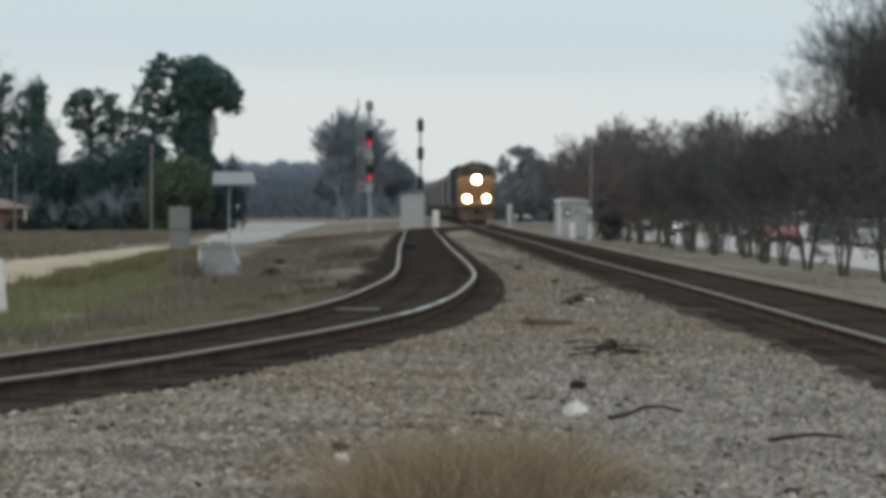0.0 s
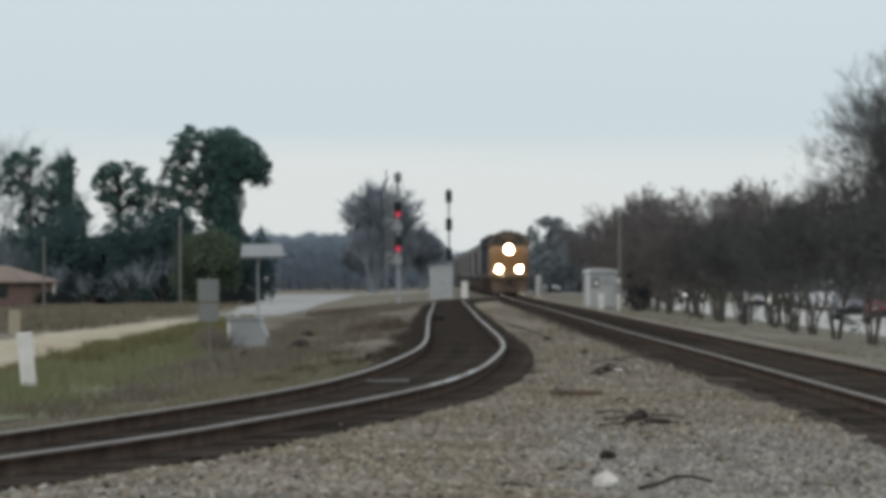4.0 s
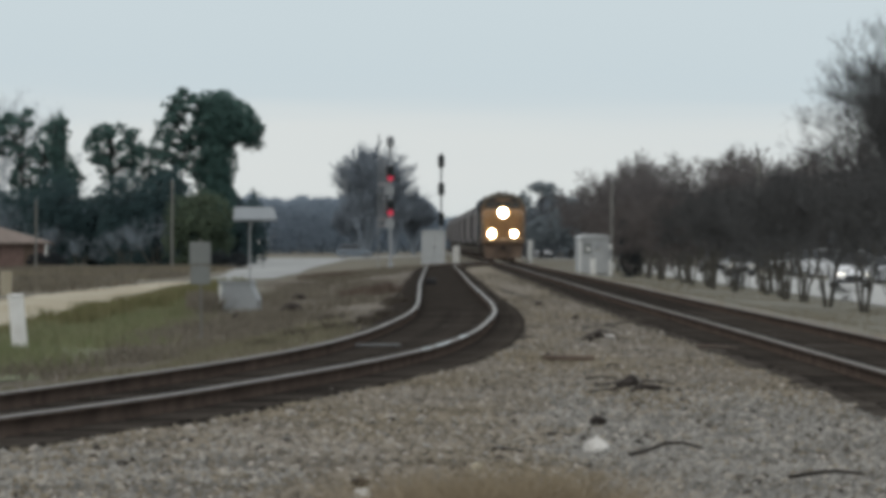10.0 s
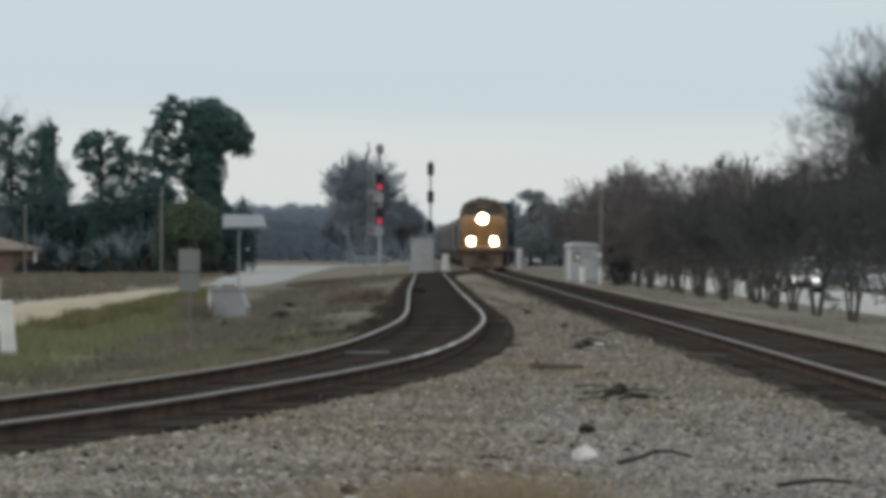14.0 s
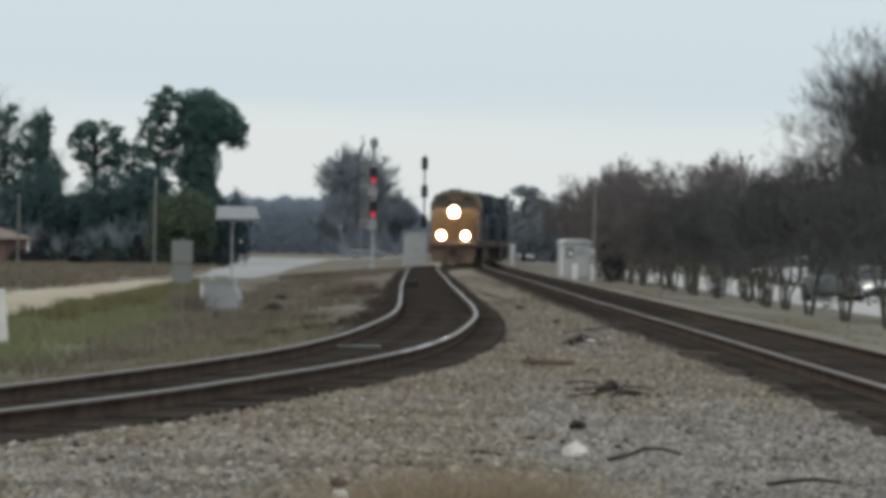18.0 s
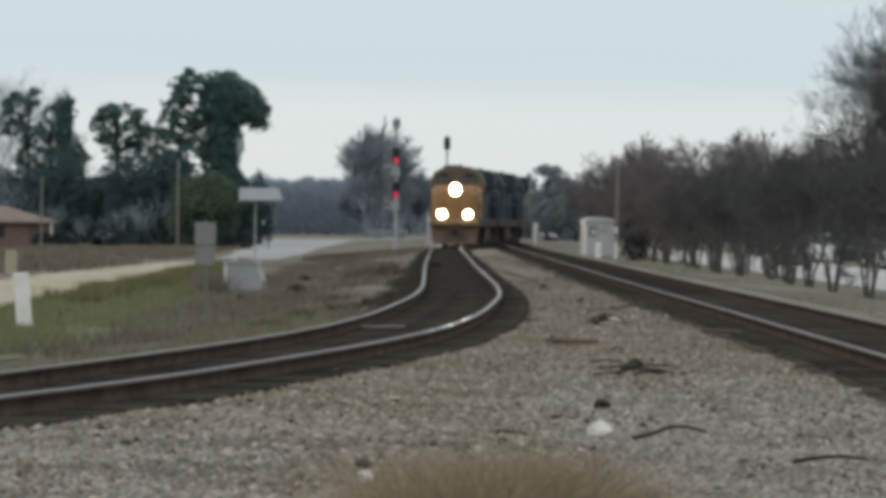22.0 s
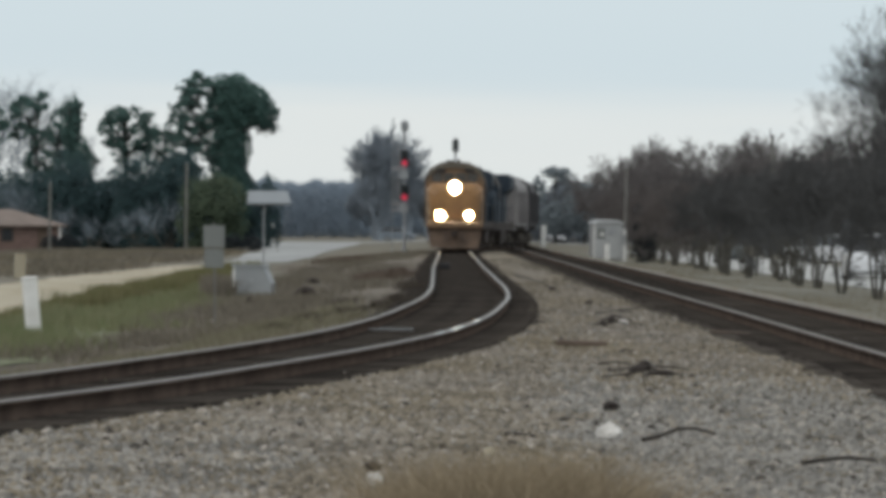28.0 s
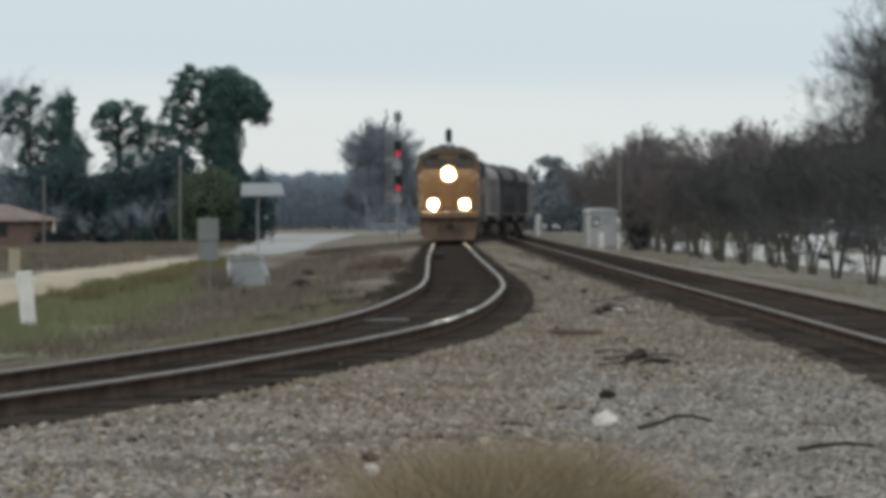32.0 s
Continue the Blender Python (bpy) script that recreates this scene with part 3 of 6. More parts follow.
def bare_tree(name, label, seed, height, trunks, m, depth=7, first=None, spread=0.5, up=0.12, kids=(2, 3), bark=None, twig=None, thick=0.16, lean=0.1, least=0.006, category="tree", group="", foot=0.12, shrink=0.76):
    rng = np.random.default_rng(seed)
    out = []
    for k in range(trunks):
        a = 2 * math.pi * (k + rng.random() * 0.5) / trunks
        d = np.array([math.cos(a) * lean, math.sin(a) * lean, 1.0])
        d /= np.linalg.norm(d)
        grow(rng, (foot * math.cos(a) * (trunks > 1), foot * math.sin(a) * (trunks > 1), -0.1), d, first or height * 0.26, thick, depth, out, spread, up, kids, shrink, least)
    top = max(s[1][2] for s in out)
    k = height / top
    out = [(p * k, q * k, a, b, dep) for p, q, a, b, dep in out]
    root = thing(name, label, category, m, group)
    v, f = sticks([s for s in out if s[4] >= depth - 1], 7)
    part("trunk", fast_mesh("trunk", v, f, bark or M_BARK), None, root, "grey-brown bark")
    v, f = sticks([s for s in out if s[4] < depth - 1], 3)
    part("crown", fast_mesh("crown", v, f, twig or M_TWIG), None, root, "bare grey-brown branches and twigs")
    return root


def leaf_axes(rng, n):
    """Long and short axes of n leaf tufts that lie loosely face up."""
    up = rng.normal(size=(n, 3)) * 0.45 + np.array([0, -0.55, 0.75])
    a = rng.normal(size=(n, 3))
    a -= up * ((a * up).sum(1) / (up * up).sum(1))[:, None]
    a /= np.linalg.norm(a, axis=1)[:, None]
    b = np.cross(up, a)
    return a, b / np.linalg.norm(b, axis=1)[:, None]


def foliage(rng, shells, size):
    """Leaf tufts filling ellipsoids (x, y, z, rx, rz, tufts per cubic metre, airiness), with gaps where a wavy field is low."""
    k = rng.normal(size=(14, 3))
    k *= (2 * math.pi / rng.uniform(0.7, 2.2, 14) / np.linalg.norm(k, axis=1))[:, None]
    ph = rng.random(14) * 2 * math.pi
    pts = []
    for x, y, z, rx, rz, dens, airy in shells:
        n = int(4.2 * rx * rx * rz * dens)
        d = rng.normal(size=(n, 3))
        d *= (rng.random((n, 1)) ** 0.36) / np.linalg.norm(d, axis=1)[:, None]
        bulge = 1 + 0.08 * np.sin(d @ (k[:3].T * 1.4) + ph[:3]).sum(1)[:, None]
        p = np.array([x, y, z]) + d * bulge * np.array([rx, rx, rz])
        w = np.sin(p @ k.T + ph).sum(1) / math.sqrt(7)
        pts.append(p[w > airy])
    p = np.concatenate(pts)
    n = len(p)
    a, b = leaf_axes(rng, n)
    h = size * (0.5 + rng.random((n, 1)))
    v = np.stack([p - a * h, p + b * h * 0.6, p + a * h, p - b * h * 0.6], 1).reshape(-1, 3)
    return v, np.arange(n * 4).reshape(-1, 4)


def leafy_tree(name, label, seed, m, trunk, shells, size, leaf, category="tree", group="", limbs=10):
    """A trunk given as (x, y, z, radius) rows, limbs out into each shell, and a crown of small tufts."""
    rng = np.random.default_rng(seed)
    root = thing(name, label, category, m, group)
    seg = [(np.array(a[:3], float), np.array(b[:3], float), a[3], b[3]) for a, b in zip(trunk, trunk[1:])]
    t = np.array([r[:3] for r in trunk], float)
    for c in shells:
        for _ in range(limbs):
            q = np.array(c[:3], float) + rng.normal(size=3) * np.array([c[3], c[3], c[4]]) * 0.42
            zz = max(q[2] - rng.uniform(0.5, 2.5), t[0, 2])
            p = np.array([np.interp(zz, t[:, 2], t[:, 0]), np.interp(zz, t[:, 2], t[:, 1]), zz])
            mid = (p + q) / 2 + rng.normal(size=3) * 0.2
            seg += [(p, mid, 0.05, 0.03), (mid, q, 0.03, 0.01)]
    v, f = sticks(seg, 7)
    part("trunk", fast_mesh("trunk", v, f, M_DARKBARK), None, root, "dark bark")
    v, f = foliage(rng, shells, size)
    part("crown", fast_mesh("crown", v, f, leaf), None, root)
    return root


def gz(x, y):
    return float(ground_z(x, y))


def stand(x, y, turn=0.0, dz=0.0):
    return pose(x, y, gz(x, y) + dz, 0, 0, turn)


def tufted_pine(label, seed, m, trunk, dense, airy, size=0.13):
    """A pine: ellipsoids of close foliage (x, y, z, rx, rz), and open parts (x, y, z, rx, rz, clumps, clump radius) whose limbs end in rounded clumps."""
    rng = np.random.default_rng(seed)
    root = thing("pine_tree", label, "tree", m)
    t = np.array([r[:3] for r in trunk], float)
    seg = [(np.array(a[:3], float), np.array(b[:3], float), a[3], b[3]) for a, b in zip(trunk, trunk[1:])]
    puffs = [(*c, 150, -2.2) for c in dense]
    for x, y, z, rx, rz, count, r in airy:
        for k in range(2 * count):
            d = rng.normal(size=3)
            d[2] = d[2] * 0.9 + 0.12
            d /= np.linalg.norm(d)
            q = np.array([x, y, z]) + d * np.array([rx, rx, rz]) * (0.45 + 0.55 * rng.random() ** 0.5)
            rr = r * rng.uniform(0.6, 1.25)
            puffs.append((*q, rr, rr * rng.uniform(0.6, 0.9), 170, -0.15))
            z0 = max(q[2] - 0.45 * math.hypot(q[0], q[1]) - rng.uniform(0.2, 1.0), 0.4 * t[-1, 2])
            p = np.array([np.interp(z0, t[:, 2], t[:, 0]), np.interp(z0, t[:, 2], t[:, 1]), z0])
            if abs(q[0] - p[0]) > 2.0:
                p = p + (q - p) * 0.8
            mid = p * 0.5 + q * 0.5 + np.array([0, 0, -0.1]) + rng.normal(size=3) * 0.15
            seg += [(p, mid, 0.05, 0.035), (mid, q, 0.035, 0.012)]
            for _ in range(3):
                seg.append((mid + (q - mid) * rng.random(), q + rng.normal(size=3) * rr * 0.6, 0.018, 0.008))
    v, f = sticks(seg, 6)
    part("trunk", fast_mesh("trunk", v, f, M_DARKBARK), None, root, "dark trunk and limbs")
    v, f = foliage(rng, puffs, size)
    part("crown", fast_mesh("crown", v, f, M_NEEDLE), None, root)
    return root


tufted_pine("tall dark evergreen pine with an overhanging top", 21, stand(-21.0, 560), [(0.3, 0, -0.2, 0.45), (0.5, 0, 5, 0.36), (0.5, 0, 10, 0.28), (0.8, 0, 13, 0.18), (0.9, 0, 16, 0.06)],
            [(0.6, 0, 4.4, 1.8, 5.0), (0.6, 0, 9.5, 1.8, 4.2), (0.7, 0, 13.8, 2.2, 2.9), (2.2, 0, 13.5, 2.1, 2.2), (3.5, 0, 12.6, 1.5, 1.4)],
            [(4.3, 0, 11.7, 1.0, 0.7, 8, 0.45), (2.5, 0, 12.6, 2.4, 2.0, 16, 0.5), (-2.3, 0, 13.6, 2.3, 2.8, 44, 0.58), (-4.0, 0, 11.2, 1.8, 2.5, 26, 0.5), (-2.6, 0, 8.4, 2.2, 2.0, 34, 0.5), (-1.6, 0, 10.6, 1.8, 1.9, 20, 0.5), (0.7, 0, 14.2, 2.1, 1.9, 16, 0.5)])
tufted_pine("evergreen pine with an airy rounded crown on spreading limbs", 22, stand(-30.6, 565), [(0, 0, -0.2, 0.34), (0.1, 0, 5, 0.27), (-0.1, 0, 8, 0.2), (0.1, 0, 13.0, 0.06)],
            [], [(0.1, 0, 11.3, 2.4, 2.6, 44, 0.6), (0.1, 0, 8.8, 2.3, 1.6, 14, 0.45)])
tufted_pine("narrow dense dark evergreen pine", 23, stand(-35.0, 558), [(0, 0, -0.2, 0.3), (0, 0, 7, 0.2), (-0.2, 0, 13.8, 0.05)],
            [(-0.4, 0, 11.6, 1.1, 2.8), (0.3, 0, 8.4, 1.3, 2.0)], [(-0.4, 0, 11.9, 1.2, 2.9, 18, 0.5), (0.9, 0, 8.2, 1.5, 1.6, 12, 0.5)])
tufted_pine("airy dark pine with a thin open crown", 24, stand(-39.3, 566), [(0, 0, -0.2, 0.3), (0.2, 0, 6, 0.22), (0, 0, 10, 0.16), (0.2, 0, 14.0, 0.05)],
            [], [(-0.2, 0, 11.9, 2.5, 3.0, 32, 0.55), (0.5, 0, 8.0, 2.2, 1.8, 18, 0.5)])
tufted_pine("slender open pine with two leaders", 28, stand(-37.2, 570), [(0, 0, -0.2, 0.24), (0.1, 0, 6, 0.18), (-0.2, 0, 12.4, 0.05)],
            [], [(0, 0, 10.2, 1.5, 2.6, 24, 0.5), (0, 0, 7.0, 1.8, 1.5, 14, 0.5)])
tufted_pine("dark dense evergreen pine behind the house", 25, stand(-43.6, 560), [(0, 0, -0.2, 0.3), (0.2, 0, 7, 0.2), (0.2, 0, 14.0, 0.05)],
            [(-0.3, 0, 9.4, 1.0, 3.0)], [(0, 0, 11.2, 2.2, 3.1, 24, 0.6)])
tufted_pine("small airy pine between taller ones", 26, stand(-27.2, 572), [(0, 0, -0.2, 0.25), (0, 0, 6, 0.15), (0, 0, 11, 0.05)],
            [], [(-0.3, 0, 9.9, 1.6, 2.4, 24, 0.52), (0.2, 0, 7.6, 1.9, 1.5, 14, 0.5)])
# rounded green oak
leafy_tree("oak_tree", "rounded olive-green tree before the pines", 27, stand(-19.9, 505), [(0, 0, -0.2, 0.3), (0, 0, 2.5, 0.2), (0.1, 0, 6.2, 0.05)], [(0, 0, 3.4, 2.8, 3.3, 80, -0.8), (1.2, 0, 1.8, 1.8, 1.7, 60, -0.6), (-1.4, 0, 2.0, 1.8, 1.8, 60, -0.6)], 0.13, M_GREEN)
# dark undergrowth
for k, (x, y, wdt, h) in enumerate([(-24.6, 549, 2.6, 9.3), (-26.6, 552, 1.6, 7.8), (-28.2, 544, 2.5, 8.7), (-34.6, 544, 2.6, 8.6), (-31.4, 550, 2.2, 7.3), (-38.4, 554, 2.6, 5.2), (-41.5, 549, 2.6, 5.6), (-17.5, 578, 1.3, 7.2), (-21.0, 580, 2.6, 9.0), (-23.5, 545, 1.6, 2.6), (-30, 548, 2.2, 2.4), (-45.5, 548, 2.6, 6.5), (-38.6, 556, 2.4, 7.4), (-43.0, 556, 2.4, 7.0), (-40.8, 560, 2.0, 7.6)]):
    leafy_tree("bush", "dark tangled undergrowth below the pines", 40 + k, stand(x, y), [(0, 0, -0.2, 0.1), (0, 0, h * 0.7, 0.03)], [(0, 0, h * 0.40, wdt * 1.1, h * 0.56, 90, -1.0)], 0.14, M_DARKLEAF, "bush", "undergrowth", limbs=4)
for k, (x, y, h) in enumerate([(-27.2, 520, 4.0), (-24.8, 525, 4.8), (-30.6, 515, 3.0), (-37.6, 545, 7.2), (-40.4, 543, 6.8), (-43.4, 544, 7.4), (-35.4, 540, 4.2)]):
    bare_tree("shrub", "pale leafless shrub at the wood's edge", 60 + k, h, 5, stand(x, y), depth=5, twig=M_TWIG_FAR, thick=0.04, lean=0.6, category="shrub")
for k, (x, y) in enumerate([(-17.4, 482), (-16.0, 486), (-33.0, 512), (-35.2, 527), (-33.5, 526)]):
    leafy_tree("bush", "small dark rounded bush", 70 + k, stand(x, y), [(0, 0, -0.1, 0.06), (0, 0, 0.6, 0.02)], [(0, 0, 0.62, 0.95, 0.8, 400, -0.8)], 0.09, M_CEDAR, "bush", limbs=3)
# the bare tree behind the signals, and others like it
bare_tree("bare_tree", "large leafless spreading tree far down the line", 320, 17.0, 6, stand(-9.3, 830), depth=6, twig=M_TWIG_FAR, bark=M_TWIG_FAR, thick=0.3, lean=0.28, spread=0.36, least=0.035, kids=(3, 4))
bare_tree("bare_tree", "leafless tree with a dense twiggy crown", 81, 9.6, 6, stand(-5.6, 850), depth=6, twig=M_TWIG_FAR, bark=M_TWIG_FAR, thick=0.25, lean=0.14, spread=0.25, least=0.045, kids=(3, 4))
bare_tree("bare_tree", "leafless tree with a low dense crown, greyed for haze", 83, 10.0, 5, stand(-10.6, 870), depth=6, twig=M_TWIG_FAR, bark=M_TWIG_FAR, thick=0.25, lean=0.26, spread=0.33, least=0.05, kids=(3, 4))
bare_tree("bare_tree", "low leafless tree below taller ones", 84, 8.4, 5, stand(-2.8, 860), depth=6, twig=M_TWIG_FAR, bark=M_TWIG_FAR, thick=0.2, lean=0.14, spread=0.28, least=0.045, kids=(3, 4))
bare_tree("bare_tree", "leafless tree rising behind the pines, paled for haze", 82, 19.6, 3, stand(-49.6, 660), depth=7, twig=M_TWIG_FAR, bark=M_TWIG_FAR, thick=0.2, lean=0.2, least=0.013, kids=(3, 3))
# large bare tree beside the street
def spreading_tree(label, seed, m, limbs, reach):
    """A short trunk, long limbs that arch outwards, and sprays of upturned twigs along them."""
    rng = np.random.default_rng(seed)
    out = [(np.array([0, 0, -0.2]), np.array([0.05, 0, 1.6]), 0.34, 0.27, 9)]
    for k in range(limbs):
        a = 2.4 * k + rng.uniform(-0.3, 0.3)
        rise = radians(27 + 54 * ((k * 7) % limbs + 0.5) / limbs)
        d = np.array([math.cos(a) * math.cos(rise), math.sin(a) * math.cos(rise), math.sin(rise)])
        p, r = np.array([0.05, 0, 1.2 + 1.2 * rng.random()]), 0.12
        steps = 8
        far = reach * (1.08 - 0.3 * math.sin(rise))
        for n in range(steps):
            step = far * rng.uniform(0.88, 1.08) / steps
            bend = d + rng.normal(size=3) * 0.13
            bend[2] += 0.12 if n < 2 else (-0.1 if n < 6 else 0.0)
            d = bend / np.linalg.norm(bend)
            q = p + d * step
            out.append((p, q, r, r * 0.8, 9 if n < 2 else 8))
            p, r = q, r * 0.8
            if n >= 1:
                for _ in range(5):
                    e = d * 0.7 + rng.normal(size=3) * 0.55 + np.array([0, 0, 0.45])
                    e /= np.linalg.norm(e)
                    grow(rng, p - d * step * rng.random(), e, 0.72 * rng.uniform(0.7, 1.2), max(r * 0.4, 0.01), 4, out, 0.36, 0.12, (2, 3), 0.8, 0.0038)
    root = thing("bare_tree", label, "tree", m)
    v, f = sticks([s for s in out if s[4] == 9], 7)
    part("trunk", fast_mesh("trunk", v, f, M_BARK), None, root, "grey-brown trunk and limbs")
    v, f = sticks([s for s in out if s[4] < 9], 3)
    part("crown", fast_mesh("crown", v, f, M_TWIG), None, root, "bare grey-brown branches and twigs")
    return root


spreading_tree("tall leafless tree with long arching limbs and fine twigs", 91, stand(16.0, 172), 48, 6.9)

# row of small many-stemmed trees along the street
def street_tree(k, twig, label, y):
    return bare_tree("small_tree", label, 100 + k, 4.4 + 0.2 * k, 4, stand(12.0, y), depth=8, spread=0.4, up=0.1, kids=(2, 3), thick=0.05, lean=0.17, least=0.0065, group="trees along the street", first=2.7, foot=0.22, twig=twig)


kinds = [street_tree(k, M_TWIG, "small many-stemmed leafless tree with dense dark twigs", 150 - k * 14) for k in range(3)]
brown = [street_tree(k, M_TWIG_BROWN, "small many-stemmed leafless tree with red-brown twigs", 313 + k * 17) for k in range(3)]
for k, (x, y) in enumerate([(13.6, 236), (13.8, 249), (13.5, 261), (13.7, 274), (13.6, 288), (13.9, 302), (13.6, 318), (13.8, 336), (13.6, 356), (13.9, 378), (13.7, 402), (13.8, 426), (11.9, 164), (11.9, 179), (12.2, 195), (12.2, 205), (12.6, 215), (12.7, 226), (12.1, 238), (11.8, 250), (12.2, 262), (12.0, 275), (12.3, 290), (12.9, 306), (12.4, 322), (12.2, 340), (12.5, 360), (12.3, 382), (12.6, 405), (12.5, 430)]):
    copy_thing((brown if y > 268 else kinds)[k % 3], stand(x, y, 47 * k + 13))
bare_tree("sapling", "thin young leafless sapling on the lawn", 120, 1.5, 1, stand(11.1, 266), depth=4, thick=0.025, lean=0.03, spread=0.18, group="")
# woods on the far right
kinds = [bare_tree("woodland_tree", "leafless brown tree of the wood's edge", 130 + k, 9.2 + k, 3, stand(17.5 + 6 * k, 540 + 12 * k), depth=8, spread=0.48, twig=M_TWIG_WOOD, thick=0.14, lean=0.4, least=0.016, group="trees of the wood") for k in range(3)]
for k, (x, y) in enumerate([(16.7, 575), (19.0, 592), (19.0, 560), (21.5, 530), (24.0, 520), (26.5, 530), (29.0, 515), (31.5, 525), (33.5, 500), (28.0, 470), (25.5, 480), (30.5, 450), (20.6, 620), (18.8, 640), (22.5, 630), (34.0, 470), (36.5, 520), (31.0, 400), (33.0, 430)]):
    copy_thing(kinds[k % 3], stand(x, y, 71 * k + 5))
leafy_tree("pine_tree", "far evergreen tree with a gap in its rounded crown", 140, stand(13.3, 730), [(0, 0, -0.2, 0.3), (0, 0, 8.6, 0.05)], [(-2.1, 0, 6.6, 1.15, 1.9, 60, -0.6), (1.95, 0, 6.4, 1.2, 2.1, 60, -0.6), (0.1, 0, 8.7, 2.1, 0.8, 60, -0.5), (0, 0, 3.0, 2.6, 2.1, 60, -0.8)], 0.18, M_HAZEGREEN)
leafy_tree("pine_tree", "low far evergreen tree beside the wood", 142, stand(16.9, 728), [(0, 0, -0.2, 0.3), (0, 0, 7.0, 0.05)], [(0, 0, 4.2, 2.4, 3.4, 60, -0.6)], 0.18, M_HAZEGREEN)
leafy_tree("cedar", "dark ragged cedar beside the signal hut", 141, stand(10.9, 331), [(0, 0, -0.1, 0.12), (0, 0, 3.0, 0.03)], [(0, 0, 1.5, 0.7, 1.6, 700, -0.9), (0.25, 0, 0.9, 0.6, 0.9, 600, -0.7), (-0.2, 0, 2.6, 0.4, 0.8, 600, -0.3)], 0.06, M_CEDAR)


def woods(name, label, seed, x0, x1, y, low, high, count, material, size=0.3, taper=6.0):
    """A far belt of trees: trunks, and tufts below an uneven line of crowns."""
    rng = np.random.default_rng(seed)
    xs = np.arange(x0, x1, 0.6)
    line = sum(np.sin(xs * 2 * math.pi / w + rng.random() * 6) * a for w, a in ((19, 0.5), (8.3, 0.7), (4.1, 0.6), (2.2, 0.35)))
    line = (low + (high - low) * (0.5 + line / 3.4)) * (0.3 + 0.7 * smooth_step(0, taper, xs - x0)) * (0.3 + 0.7 * smooth_step(0, taper, x1 - xs))
    x = rng.uniform(x0, x1, count)
    yy = y + rng.uniform(-20, 20, count)
    h = np.interp(x, xs, line)
    p = np.stack([x, yy, ground_z(x, yy) + h * rng.random(count) ** 0.75 + rng.normal(size=count) * 0.25], 1)
    a, b = leaf_axes(rng, count)
    k = size * (0.5 + rng.random((count, 1)))
    v2 = np.stack([p - a * k, p + b * k * 0.6, p + a * k, p - b * k * 0.6], 1).reshape(-1, 3)
    f2 = np.arange(count * 4).reshape(-1, 4)
    seg = []
    for tx in np.arange(x0, x1, 1.7):
        tx = tx + rng.uniform(-0.5, 0.5)
        ty, th = y + rng.uniform(-20, 20), float(np.interp(tx, xs, line))
        z0 = gz(tx, ty)
        seg.append((np.array([tx, ty, z0 - 0.2]), np.array([tx + rng.normal() * 0.4, ty, z0 + th * 0.85]), 0.22, 0.05))
    v, f = sticks(seg, 5)
    ob = new(name, fast_mesh(name, np.concatenate([v, v2]), np.concatenate([f, f2 + len(v)]), material))
    return tagged(ob, label, "woods", kind="stuff")


woods("far_woods", "winter woods on the horizon, tinted blue-grey for haze", 150, -75, 4, 1010, 8.6, 10.0, 230000, M_WOODS_HAZE, 0.15)
woods("far_woods", "winter woods beyond the street, coloured blue-grey for haze", 151, 8, 70, 760, 6.0, 8.4, 80000, M_NEARWOODS, 0.2)
woods("far_woods", "low woods at the end of the line, greyed for haze", 152, -40, 60, 1500, 6, 9, 20000, M_WOODS_HAZE)


# ---- grass and weeds ----
def blades(name, label, seed, spots, count, height, width, material, lean=0.35):
    """Thin upright blades round spots (x, y, radius across, radius along, weight)."""
    rng = np.random.default_rng(seed)
    w = np.array([s[4] for s in spots], float)
    c = np.array([s[:4] for s in spots])[rng.choice(len(spots), count, p=w / w.sum())]
    x = c[:, 0] + rng.normal(size=count) * c[:, 2]
    y = c[:, 1] + rng.normal(size=count) * c[:, 3]
    z = np.where((x > LEFT(y) - 1.7) & (x < RIGHT(y) + 1.7), sink(y), ground_z(x, y))
    h = height * (0.35 + 0.9 * rng.random(count))
    a = rng.random(count) * 2 * math.pi
    tip = np.stack([x + rng.normal(size=count) * lean * h, y + rng.normal(size=count) * lean * h, z + h], 1)
    base = np.stack([x, y, z - 0.02], 1)
    side = np.stack([np.cos(a), np.sin(a), np.zeros(count)], 1) * width * (0.6 + 0.8 * rng.random(count))[:, None]
    mid = (base * 0.45 + tip * 0.55) + rng.normal(size=(count, 3)) * 0.06 * h[:, None]
    v = np.stack([base - side, base + side, mid + side * 0.7, mid - side * 0.7, tip + side * 0.1, tip - side * 0.1], 1).reshape(-1, 3)
    i = np.arange(count)[:, None] * 6
    f = np.concatenate([i + np.array([[0, 1, 2, 3]]), i + np.array([[3, 2, 4, 5]])])
    ob = new(name, fast_mesh(name, v, f, material))
    return tagged(ob, label, "grass", kind="stuff")


rg = random.Random(4)
blades("dry_grass", "tuft of dry tan grass in the ballast", 200, [(0.0, 29.2, 0.17, 0.7, 1.4), (0.3, 29.6, 0.2, 0.6, 2.0), (0.68, 30.0, 0.16, 0.5, 1.0), (0.32, 28.6, 0.24, 0.5, 1)], 8500, 0.32, 0.0016, M_TUFT, 0.95)
blades("dry_grass", "low withered grass straggling through the ballast", 216, [(0.0, 29.0, 0.2, 0.6, 1), (0.45, 30.5, 0.4, 0.8, 1.5), (-0.25, 29.6, 0.2, 0.5, 0.6), (0.95, 30.4, 0.18, 0.5, 0.8), (0.3, 33.0, 0.3, 1.5, 0.4)], 3500, 0.2, 0.0017, M_TUFT, 1.2)
